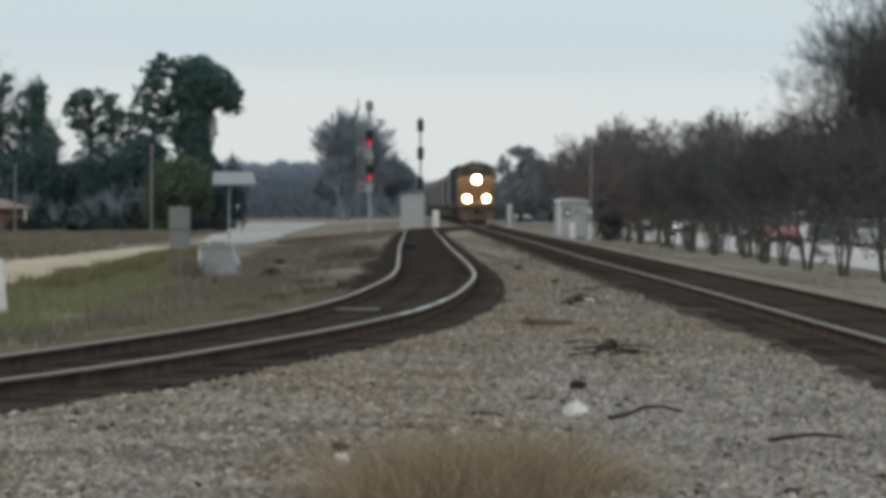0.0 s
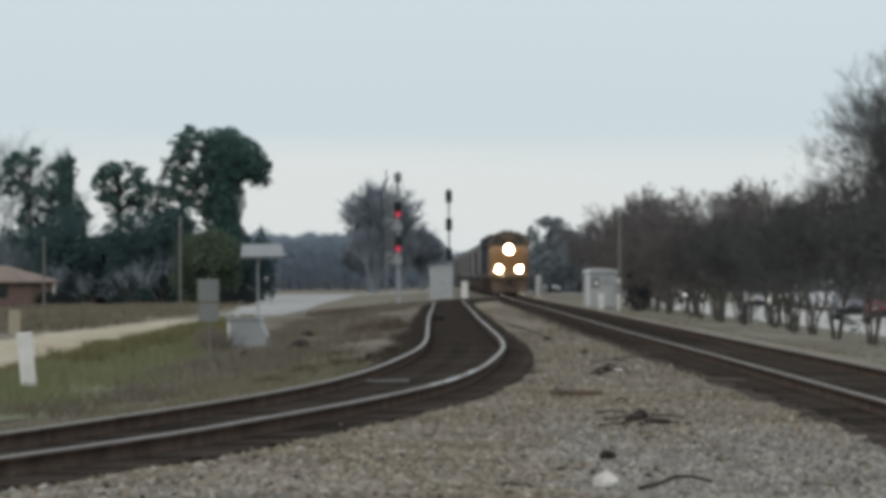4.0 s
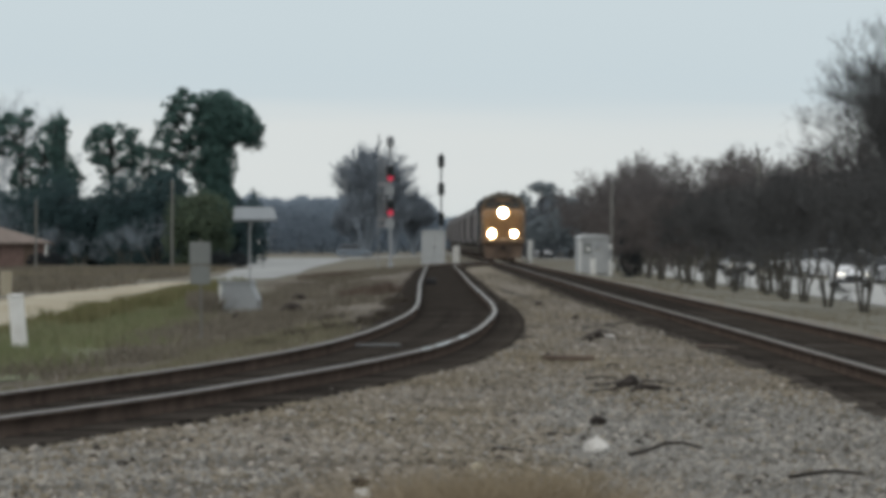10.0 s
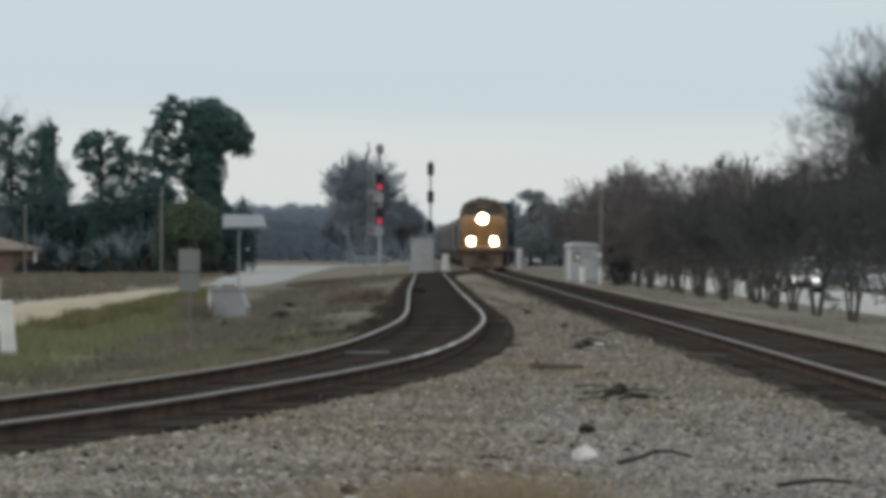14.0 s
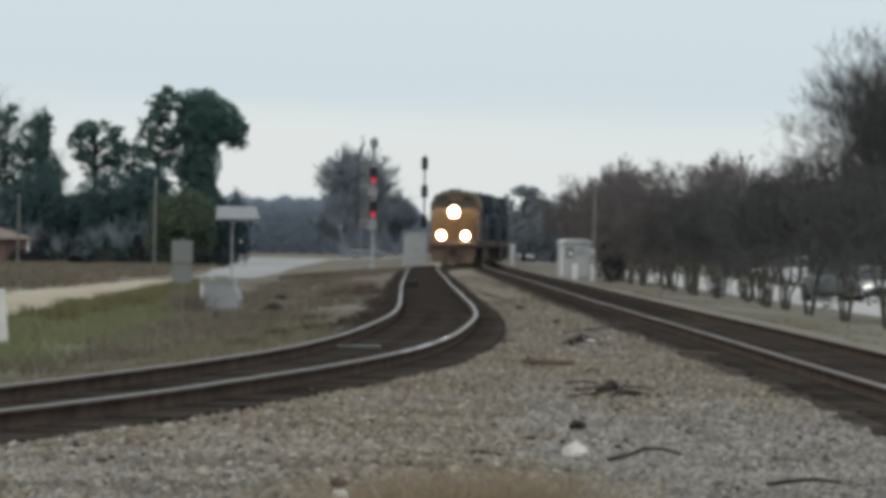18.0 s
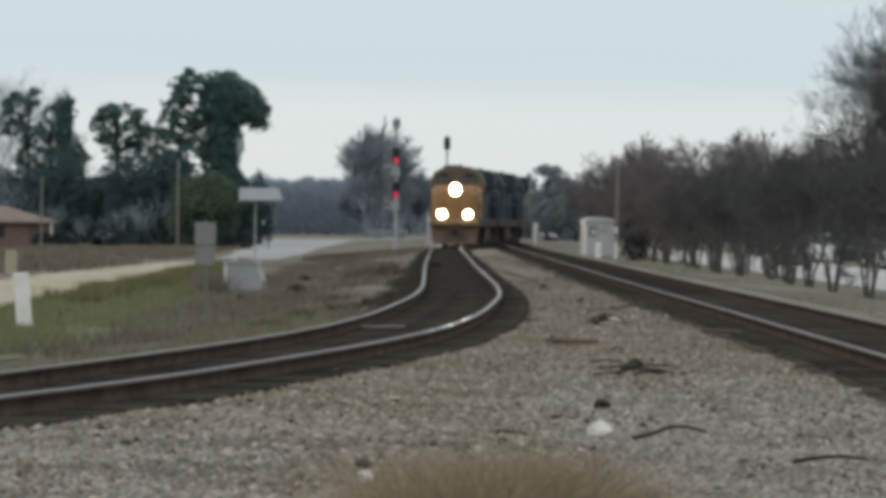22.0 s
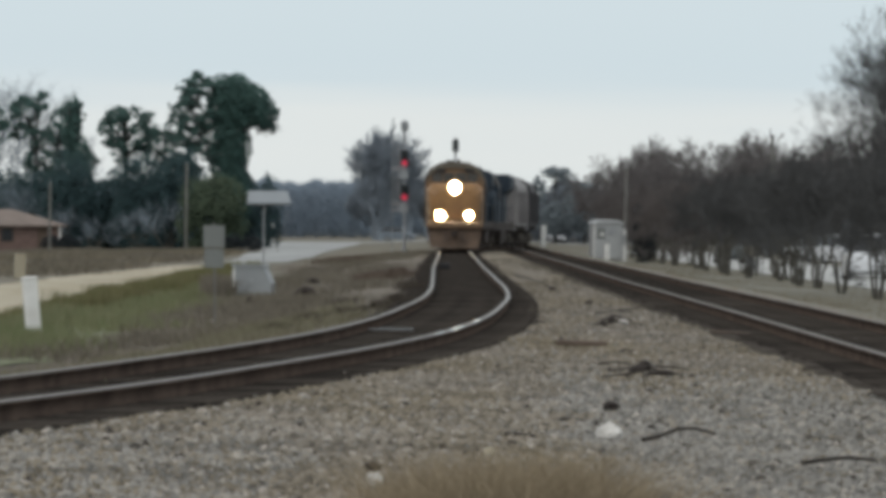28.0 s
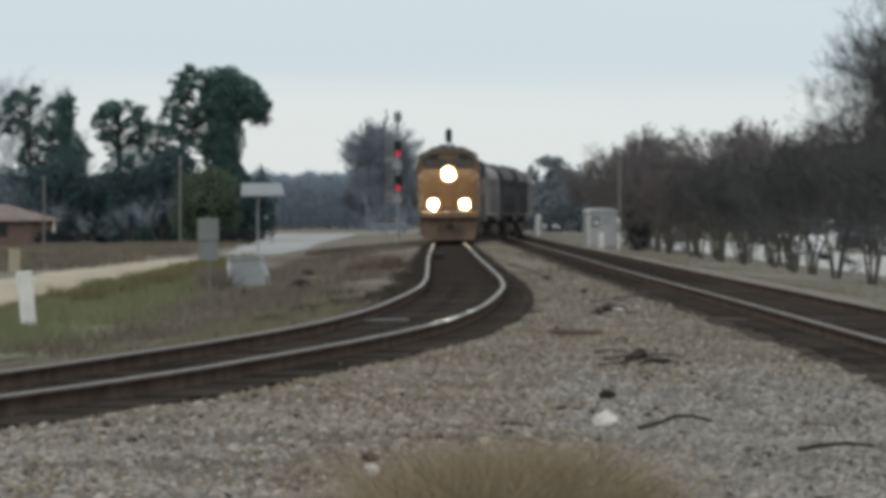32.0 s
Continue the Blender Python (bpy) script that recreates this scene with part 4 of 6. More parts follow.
blades("green_weeds", "dull green weeds between the dirt road and the track", 201, [(rg.uniform(-9.4, -6.0), y, 0.4, 1.5, 1) for y in np.linspace(78, 190, 46)] + [(rg.uniform(-9.4, -5.8), y, 0.5, 1.2, 1.3) for y in np.linspace(90, 150, 24)], 30000, 0.22, 0.012, M_GRASS)
blades("green_weeds", "taller weeds along the dirt road's edge", 202, [(-9.75 + rg.uniform(-0.15, 0.25), y, 0.18, 1.2, 1) for y in np.linspace(120, 250, 60)], 9000, 0.26, 0.012, M_OLIVE)
blades("brown_weeds", "tall dead weeds round the sign post", 208, [(rg.uniform(-5.8, -3.6), y, 0.4, 1.0, 1) for y in np.linspace(112, 158, 30)], 6000, 0.2, 0.01, M_BRUSH)
blades("brown_weeds", "sparse dead weeds between the tracks", 209, [(rg.uniform(1.6, 3.4), y, 0.3, 1.5, 1) for y in np.linspace(95, 270, 40)], 2500, 0.1, 0.01, M_BRUSH)
blades("verge_grass", "dull grass and dead weeds along the rail", 206, [(float(LEFT(y)) - rg.uniform(1.5, 4.5), y, 0.35, 1.0, 1) for y in np.linspace(46, 110, 60)], 16000, 0.14, 0.008, M_DULLGRASS)
blades("green_weeds", "clumps of tall weeds hiding the dirt road's edge", 207, [(rg.uniform(-9.9, -8.0), y, 0.2, 0.6, rg.uniform(0.3, 1.5)) for y in np.linspace(140, 262, 52)], 20000, 0.42, 0.014, M_OLIVE)
blades("brown_weeds", "dead brown weeds on the verge", 203, [(float(LEFT(y)) - rg.uniform(2.2, 6.5), y, 0.4, 1.2, 1) for y in np.linspace(85, 400, 120)], 26000, 0.20, 0.012, M_BRUSH)
blades("tan_brush", "tan and brown brush across the field", 204, [(rg.uniform(-34, -17.0), y, 1.0, 5, 1) for y in np.linspace(230, 500, 90)], 24000, 0.38, 0.025, M_BRUSH, 0.6)
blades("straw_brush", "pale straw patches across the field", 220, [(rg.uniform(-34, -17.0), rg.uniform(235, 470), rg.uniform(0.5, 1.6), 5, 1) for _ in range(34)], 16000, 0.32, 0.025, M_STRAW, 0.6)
blades("brown_weeds", "tall dead brown weeds beside the metal cabinet", 217, [(rg.uniform(-6.4, -5.6), 159 + rg.uniform(-3, 3), 0.13, 0.5, 1) for _ in range(9)], 2600, 0.55, 0.012, M_BRUSH, 0.3)
blades("dark_weeds", "dark patches of dead weeds on the verge", 218, [(-2.25, 96.2, 0.13, 0.5, 1), (-2.5, 87, 0.1, 0.4, 0.7), (-1.65, 100.5, 0.15, 0.6, 1.3), (-1.2, 106, 0.08, 0.8, 0.7), (-0.85, 138, 0.13, 2.2, 2.2), (-0.95, 114, 0.1, 1.5, 1.2), (-2.2, 117.8, 0.2, 0.5, 0.8), (-4.6, 153.6, 0.3, 0.5, 1), (-3.8, 155, 0.2, 0.4, 0.7)], 3200, 0.14, 0.01, M_DEADWEED, 0.6)
blades("dark_weeds", "reddish dead weeds down the verge", 219, [(-2.15, 166, 0.22, 3, 1), (-1.46, 171, 0.18, 3, 1), (-5.8, 312, 0.6, 6, 2.5), (-4.8, 300, 0.4, 5, 1.2)], 4200, 0.26, 0.014, M_REDWEED, 0.5)
blades("lawn_grass", "short dormant grass beside the line", 205, [(rg.uniform(7.5, 14.0), y, 0.7, 2.0, 1) for y in np.linspace(80, 400, 120)], 30000, 0.06, 0.012, M_STRAW)


# ---- ballast stones ----
def grey_area(x, y):
    """Where fresh grey stone outweighs the tan, from 0 to 1."""
    w = x + 0.18 * np.sin(y * 0.8) + 0.1 * np.sin(y * 2.1 + 3 * x)
    return np.clip(smooth_step(0.75, 1.15, w) * (1 - smooth_step(46, 64, y + 3 * np.sin(4 * x))) + 0.6 * (1 - smooth_step(-1.3, -0.7, w)) * (1 - smooth_step(38, 46, y)), 0, 1)


def stones(name, label, seed, count, y0, y1, size, material=None, even=0.0, grey=None):
    rng = np.random.default_rng(seed)
    # more of them near the eye
    y = abs(y0) * (y1 / abs(y0)) ** rng.random(count)
    half = 0.0747 * y + 0.5
    if even:
        y, half = rng.uniform(y0, y1, count), even
    x = rng.uniform(-1, 1, count) * half
    keep = (x > LEFT(y) + 1.38 + ragged(y, 1) + spill(y) - 0.22 * rng.random(count)) & (x < RIGHT(y) - 1.66 + ragged(y, 0) + 0.2 * rng.random(count))
    x, y = x[keep], y[keep]
    if grey is not None:
        pick = (rng.random(len(x)) < 0.1 + 0.8 * grey_area(x, y)) == grey
        x, y = x[pick], y[pick]
    n = len(x)
    base = np.array([(1, 0, 0), (-0.5, 0.87, 0), (-0.5, -0.87, 0), (0.3, 0.3, 0.8), (-0.4, 0.1, 0.7), (0.1, -0.5, 0.75), (0, 0, -0.5)])
    face = np.array([(0, 1, 3), (1, 4, 3), (1, 2, 4), (2, 5, 4), (2, 0, 5), (0, 3, 5), (3, 4, 5), (0, 6, 1), (1, 6, 2), (2, 6, 0)])
    s = size * (0.45 + rng.random(n) ** 2 * 1.1)
    a = rng.random(n) * 2 * math.pi
    b = base[None] * (1 + 0.35 * rng.normal(size=(n, 7, 3)))
    ca, sa = np.cos(a)[:, None], np.sin(a)[:, None]
    v = np.stack([(b[..., 0] * ca - b[..., 1] * sa) * s[:, None] + x[:, None], (b[..., 0] * sa + b[..., 1] * ca) * s[:, None] + y[:, None], b[..., 2] * s[:, None] * 0.8 + (sink(y) + 0.012)[:, None]], -1)
    f = face[None] + np.arange(n)[:, None, None] * 7
    return tagged(new(name, fast_mesh(name, v.reshape(-1, 3), f.reshape(-1, 3), material or M_STONE)), label, "stones", kind="stuff")


stones("ballast_stones", "loose grey and tan ballast stones between the tracks", 210, 215000, 25, 150, 0.028, grey=False)
stones("ballast_stones", "loose clean grey ballast stones", 210, 215000, 25, 150, 0.028, M_GREYSTONE, grey=True)
stones("ballast_stones", "loose grey and tan ballast stones by the standpoint", 213, 42000, -10, 25.5, 0.038, None, 5.5)
stones("ballast_stones", "coarse angular ballast stones by the grass tuft", 214, 4200, 25, 50, 0.036, M_COARSE)
stones("dark_stones", "scattered dark stones and chips in the ballast", 211, 1500, 26, 120, 0.034, M_DARKWOOD)
stones("pale_stones", "scattered pale stones in the ballast", 212, 3000, 26, 120, 0.032, M_CHIP)


# ---- small things on the ballast ----
def rock(name, label, x, y, r, material, seed, squash=0.7, category="stone", z=0.0):
    bm = bmesh.new()
    bmesh.ops.create_icosphere(bm, subdivisions=2, radius=r)
    for v in bm.verts:
        v.co *= 1 + 0.35 * noise.noise(v.co / r * 1.3 + Vector((seed, 0, 0)))
        v.co.z *= squash
    ob = part(name, Geo().add(bm), material)
    ob.matrix_basis = pose(x, y, z + float(sink(y)) + r * squash * 0.55, 0, 0, seed * 37)
    return tagged(ob, label, category)


rock("stone", "large pale rock lying on the ballast", 1.13, 41.0, 0.09, M_ROCK, 1, 0.75, z=0.025)
rock("stone", "small white round stone in the ballast", -0.40, 33.2, 0.046, M_WHITE, 2, 1.0, z=0.04)
rock("clod", "dark clod of earth on the ballast", 1.305, 47.0, 0.07, M_DARKWOOD, 3, category="clod", z=0.03)
rock("clod", "flat dark chip lying among stones", -0.43, 35.2, 0.055, M_DARKWOOD, 4, 0.55, "clod", 0.045)
rock("stone", "whitish stone beside dead twigs", 2.62, 88.0, 0.09, M_ROCK, 5)
rock("stone", "light tan stone at the grass tuft", 0.28, 38.0, 0.04, M_DIRT, 6, 1.2)
for k, (x, y, r, squash) in enumerate([(-3.68, 154.8, 0.25, 0.85), (-3.95, 155.2, 0.19, 0.6), (-4.46, 195.8, 0.26, 0.5), (-2.3, 117.6, 0.16, 0.55), (-2.08, 118.2, 0.17, 0.45), (-1.8, 117.0, 0.16, 0.35), (-1.66, 100.6, 0.15, 0.4), (-4.78, 143.8, 0.1, 1.4), (-4.25, 152.6, 0.12, 0.5), (-4.5, 153.5, 0.13, 0.35)]):
    rock("clod", "dark lump of earth and dead weeds", x, y, r, M_DARKWOOD, 10 + k, squash, "clod", gz(x, y) - float(sink(y)))
for k, (x, y, r) in enumerate([(1.90, 29.8, 0.050), (1.35, 29.9, 0.035), (2.49, 31.6, 0.045)]):
    rock("clod", "dark chip of wood among the stones", x, y, r, M_DARKWOOD, 22 + k, 0.85, "clod")
rock("clod", "dark clod beside dead twigs", 2.47, 88.8, 0.07, M_DARKWOOD, 33, 0.8, "clod", 0.03)
rock("clod", "dark clod beside dead twigs", 2.3, 86.4, 0.05, M_DARKWOOD, 34, 0.7, "clod", 0.03)
rock("clod", "small dark clod on the ballast", 2.63, 110.0, 0.075, M_DARKWOOD, 35, 0.6, "clod", 0.03)
rock("clod", "small dark clod on the ballast", 2.36, 133.0, 0.085, M_DARKWOOD, 36, 0.6, "clod", 0.03)
rock("clod", "dark heap of rotten wood among dead branches", 2.0, 60.2, 0.08, M_DARKWOOD, 37, 0.8, "clod", 0.03)


def stick(name, label, pts, r, category="stick", material=None):
    g = Geo()
    for (p, q), (a, b) in zip(zip(pts, pts[1:]), zip(np.linspace(1, 0.6, len(pts)), np.linspace(1, 0.6, len(pts))[1:])):
        g.tube(p, q, r * a, r * b, 7)
    return tagged(part(name, g, material or M_DARKWOOD), label, category)


stick("stick", "bent dark dead branch on the ballast", [(1.325, 40.0, 0.05), (1.45, 40.2, 0.07), (1.58, 40.4, 0.115), (1.7, 40.4, 0.115), (1.83, 40.3, 0.08)], 0.017)
stick("stick", "thin dark stick lying on the ballast", [(2.17, 36.1, 0.055), (2.32, 36.3, 0.07), (2.48, 36.4, 0.08), (2.64, 36.4, 0.06)], 0.016)
stick("stick", "thin dark twig in the ballast", [(0.42, 41.4, 0.04), (0.52, 41.2, 0.045), (0.61, 40.9, 0.04)], 0.013)
stick("stick", "short dark twig in the ballast", [(0.86, 44.5, 0.04), (0.94, 44.4, 0.05), (1.02, 44.2, 0.04)], 0.012)
stick("stick", "brown stick at the edge of the dark bed", [(3.6, 80.8, 0.05), (3.82, 80.0, 0.06), (4.05, 79.0, 0.05)], 0.022, material=M_BROWNWOOD)
stick("stick", "long dark stick lying on the ballast", [(1.95, 169.5, 0.05), (2.2, 156, 0.06), (2.37, 145.9, 0.05), (2.44, 132, 0.04)], 0.022)
for k, pts in enumerate([[(1.75, 58.1, 0.0), (1.95, 58.4, 0.03), (2.15, 58.6, 0.0)], [(1.85, 58.8, 0.0), (2.0, 59.2, 0.06), (2.12, 59.4, 0.0)], [(1.92, 57.6, 0.0), (2.1, 57.9, 0.02), (2.3, 57.8, 0.0)], [(1.6, 62.2, 0.0), (1.78, 62.4, 0.02), (1.92, 62.2, 0.0)], [(1.5, 57, 0.0), (1.66, 57.3, 0.01), (1.8, 57.2, 0.0)],
                         [(2.0, 68.5, 0.0), (2.08, 68.6, 0.02), (2.16, 68.4, 0.0)], [(1.62, 59.2, 0.0), (1.8, 59.6, 0.02), (2.0, 59.4, 0.02)], [(2.1, 59.6, 0.04), (2.28, 59.8, 0.03), (2.44, 59.9, 0.0)], [(2.2, 86, 0.03), (2.45, 87, 0.14), (2.6, 88, 0.05)], [(2.1, 86.5, 0.0), (2.5, 86.9, 0.03), (2.87, 86.8, 0.0)], [(2.3, 89, 0.03), (2.55, 89, 0.09), (2.8, 88.5, 0.03)], [(2.4, 96, 0.03), (2.8, 97, 0.06), (3.0, 97, 0.03)], [(2.9, 100, 0.03), (3.3, 101, 0.05), (3.7, 101, 0.03)]]):
    stick("branch", "broken dark dead branch on the ballast", [(a, b, c + 0.04) for a, b, c in pts], 0.014 if pts[0][1] > 70 else 0.013, "branch")
rock("clod", "dark heap of rotten wood among dead branches", 1.9, 58.9, 0.095, M_DARKWOOD, 31, 0.55, "clod", 0.03)
rock("clod", "dark heap of rotten wood among dead branches", 2.1, 57.9, 0.14, M_DARKWOOD, 32, 0.28, "clod", 0.03)
b = tagged(part("board", Geo().box(-0.31, -0.09, 0, 0.31, 0.09, 0.06, 0.01), M_BROWNWOOD), "old brown board lying on the ballast", "board")
b.matrix_basis = pose(1.64, 72, 0.03, 2, 1, -4)
b = tagged(part("board", Geo().box(-0.3, -0.05, 0, 0.3, 0.05, 0.02, 0.004), M_GREYPAINT), "pale plank lying between the rails", "board")
b.matrix_basis = pose(-0.75, 80.5, 0.06, 0, 0, 5)
b = tagged(part("switch_box", Geo().box(-0.25, -0.4, 0, 0.1, 0.3, 0.2, 0.03), M_BLACK), "low black box between the rails", "box")
b.matrix_basis = pose(0.0, 192, float(sink(192)) + 0.055)


# ---- lineside things ----
def marker_post(label, x, y, h, w, lean, material=None, group=""):
    root = thing("marker_post", label, "post", stand(x, y) @ pose(0, 0, 0, 0, lean, 12), group)
    part("post", Geo().box(-w / 2, -w / 2, -0.2, w / 2, w / 2, h - 0.05, 0.02), material or M_WHITE, root)
    part("cap", Geo().box(-w / 2 - 0.012, -w / 2 - 0.012, h - 0.05, w / 2 + 0.012, w / 2 + 0.012, h, 0.02), material or M_WHITE, root)


marker_post("leaning thick white wooden marker post in the weeds", -7.3, 105, 1.1, 0.25, -5)
marker_post("short tan wooden stub beside the dirt road", -17.3, 240, 1.0, 0.42, 2, M_DIRT)
marker_post("white marker post beside the turnout", 1.68, 430, 1.3, 0.4, 0)
marker_post("white marker post before the signal hut", 8.75, 325, 0.95, 0.26, 0)
marker_post("tall white post beside the far track", 7.75, 480, 1.75, 0.4, 2)
marker_post("small white stub beyond the dirt road", -21.4, 270, 0.7, 0.2, 0)


marker_post("small white post beside the far paved road", -20.3, 690, 2.3, 0.3, 0)


def sign_back():
    root = thing("sign_post", "galvanised post with two unpainted sign backs", "sign", stand(-4.4, 112))
    z = 1.5 - gz(-4.4, 112)
    part("post", Geo().tube((0.03, 0, -0.3), (0.0, 0, z), 0.022, n=8), M_POLE, root)
    part("upper_panel", Geo().box(-0.2, -0.045, z - 0.47, 0.2, -0.035, z - 0.05, 0.004), M_SIGNBACK, root, "grey aluminium sign back")
    part("lower_panel", Geo().box(-0.18, -0.045, z - 0.85, 0.19, -0.035, z - 0.5, 0.004), M_SIGNBACK, root, "grey aluminium sign back")
    for zz in (z - 0.25, z - 0.68):
        part("bracket", Geo().box(-0.1, -0.034, zz - 0.02, 0.1, 0.03, zz + 0.02, 0.004), M_GALV, root)


sign_back()


def solar_cabinet():
    x, y = -5.13, 157
    z = gz(x, y)
    root = thing("equipment_cabinet", "grey steel equipment cabinet with a white side", "cabinet", pose(x, y, z, 0, 0, -8))
    part("body", Geo().prism([(-0.42, 0.0), (0.5, -0.14), (0.54, 0.4), (0.34, 0.84), (-0.42, 0.84)], 1, -0.35, 0.35), M_GREYPAINT, root)
    part("side_panel", Geo().box(-0.5, -0.3, 0.2, -0.424, 0.35, 0.86, 0.01), M_WHITE, root, "white painted side")
    part("lid", Geo().prism([(-0.52, 0.845), (0.4, 0.845), (0.36, 0.9), (-0.52, 0.9)], 1, -0.39, 0.39), M_GREYPAINT, root)
    part("base", Geo().box(-0.4, -0.3, -0.2, 0.5, 0.3, 0.02, 0.01), M_CONCRETE, root, "concrete base")
    part("latch", Geo().box(0.0, -0.375, 0.4, 0.04, -0.35, 0.52, 0.005), M_GALV, root)
    x, y = -4.92, 159
    z = gz(x, y)
    root = thing("solar_panel", "solar panel on a thin galvanised pole", "solar panel", pose(x, y, z))
    h = 2.2 - z
    part("pole", Geo().tube((0, 0, -0.3), (0, 0, h), 0.022, n=8), M_GALV, root)
    tilt = pose(0.16, 0, h, 0, 0, 0) @ pose(0, 0, 0, 35, 0, 0)
    part("panel", Geo().raw([tilt @ Vector(p) for p in [(-0.57, -0.33, 0), (0.57, -0.33, 0), (0.45, 0.24, 0), (-0.57, 0.24, 0), (-0.57, -0.33, 0.035), (0.57, -0.33, 0.035), (0.45, 0.24, 0.035), (-0.57, 0.24, 0.035)]],
                            [(0, 1, 2, 3), (4, 5, 6, 7), (0, 1, 5, 4), (1, 2, 6, 5), (2, 3, 7, 6), (3, 0, 4, 7)]), M_SOLAR, root, "pale glossy panel")
    part("frame", Geo().raw([tilt @ Vector(p) for p in [(-0.59, -0.35, -0.02), (0.59, -0.35, -0.02), (0.47, 0.26, -0.02), (-0.59, 0.26, -0.02), (-0.59, -0.35, 0.0), (0.59, -0.35, 0.0), (0.47, 0.26, 0.0), (-0.59, 0.26, 0.0)]],
                            [(0, 1, 2, 3), (4, 5, 6, 7), (0, 1, 5, 4), (1, 2, 6, 5), (2, 3, 7, 6), (3, 0, 4, 7)]), M_GALV, root)
    part("brace", Geo().tube((0, 0, h - 0.5), (0.1, -0.2, h - 0.16), 0.018, n=6), M_GALV, root)


solar_cabinet()


def signal_mast(label, x, y, top, heads, lit, ladder):
    """A colour light signal; heads are heights above the rails."""
    z = gz(x, y)
    root = thing("railway_signal", label, "railway signal", pose(x, y, z))
    part("foundation", Geo().box(-0.35, -0.35, -0.3, 0.35, 0.35, 0.12, 0.03), M_CONCRETE, root, "concrete foundation")
    part("mast", Geo().tube((0, 0, 0.1), (0, 0, top - z), 0.085, 0.075, 10), M_GALV, root, "silver-grey tubular mast")
    part("base_casting", Geo().tube((0, 0, 0.1), (0, 0, 0.45), 0.16, 0.11, 10), M_GALV, root)
    for k, hz in enumerate(heads):
        h = hz - z
        small = ladder and k == 0
        a = 0.3 if small else 0.46
        head = part("signal_head", Geo().box(-0.23, -0.36, h - a, 0.23, -0.1, h + a, 0.09), M_GALV if small else M_SIGNALHEAD, root, "grey unlit signal head" if small else "black signal head")
        for dz in (0.0,) if small else (0.28, 0.0, -0.28):
            g = Geo()
            for a0 in range(-80, 261, 20):
                a, b2 = radians(a0), radians(a0 + 20)
                lip = 0.16 if -20 <= a0 <= 190 else 0.04
                g.raw([(0.12 * math.cos(a), -0.36, h + dz + 0.12 * math.sin(a)), (0.12 * math.cos(b2), -0.36, h + dz + 0.12 * math.sin(b2)), (0.12 * math.cos(b2), -0.36 - lip, h + dz + 0.12 * math.sin(b2)), (0.12 * math.cos(a), -0.36 - lip, h + dz + 0.12 * math.sin(a))], [(0, 1, 2, 3)])
            part("hood", g, M_SIGNALHEAD, head)
        if k in lit:
            part("red_lens", Geo().tube((0, -0.362, h - 0.3), (0, -0.40, h - 0.3), 0.17, n=16), G_RED, head, "glowing red lens")
        part("bracket", Geo().box(-0.05, -0.12, h - 0.1, 0.05, 0.09, h + 0.1, 0.01), M_GALV, root)
    if ladder:
        lad = part("ladder", Geo().tube((-0.72, 0.1, 0.1), (-0.66, 0.1, top - z + 0.1), 0.03, n=6), M_LADDER, root, "pale galvanised ladder rail")
        low, high = heads[2] - 1.1 - z, heads[1] + 0.75 - z
        for k in range(13):
            hz = low + (high - low) * k / 12
            part("rung", Geo().box(-0.7, 0.08, hz - 0.03, -0.06, 0.12, hz + 0.03, 0.008), M_LADDER, lad)
        part("safety_bar", Geo().tube((-0.38, 0.14, low), (-0.36, 0.14, high), 0.03, n=6), M_PALESTEEL, lad)
        for hz in (heads[1] - 0.7, heads[2] - 0.75, heads[2] - 1.1):
            part("platform", Geo().box(-0.75, 0.02, hz - z, 0.12, 0.5, hz - z + 0.1, 0.01), M_PALESTEEL, root, "grated platform")
        for hz in (heads[1] - 1.0, heads[2] - 0.95):
            part("plate", Geo().box(-0.28, -0.14, hz - z - 0.25, 0.22, -0.11, hz - z + 0.25, 0.005), M_GREYPAINT, root, "grey plate")
    return root


signal_mast("tall silver signal mast with black heads showing red", -2.5, 346, 7.55, [7.2, 5.35, 3.35], (1, 2), True)
signal_mast("silver signal mast with three black heads", 0.57, 425, 7.7, [7.1, 5.1, 2.95], (), False)


def relay_case(label, x, y, w, d, h, turn):
    root = thing("relay_case", label, "relay case", stand(x, y, turn))
    part("body", Geo().box(-w / 2, -d / 2, 0.1, w / 2, d / 2, h - 0.12, 0.02), M_RELAY, root)
    part("roof", Geo().prism([(-w / 2 - 0.06, h - 0.12), (w / 2 + 0.06, h - 0.12), (w / 2 + 0.06, h - 0.07), (0, h), (-w / 2 - 0.06, h - 0.07)], 1, -d / 2 - 0.06, d / 2 + 0.06), M_RELAY, root)
    part("base", Geo().box(-w / 2 + 0.05, -d / 2 + 0.05, -0.3, w / 2 - 0.05, d / 2 - 0.05, 0.1, 0.01), M_CONCRETE, root, "concrete base")
    for sx in (-1, 1):
        part("door", Geo().box(sx * w / 4 - w / 4 + 0.06, -d / 2 - 0.03, 0.2, sx * w / 4 + w / 4 - 0.06, -d / 2, h - 0.25, 0.01), M_RELAY, root)
    part("handle", Geo().box(0.06, -d / 2 - 0.07, h * 0.5, 0.1, -d / 2 - 0.03, h * 0.5 + 0.16, 0.008), M_BLACK, root)


relay_case("tall grey metal relay case beside the signal", 0.0, 416, 1.62, 0.9, 2.62, 3)


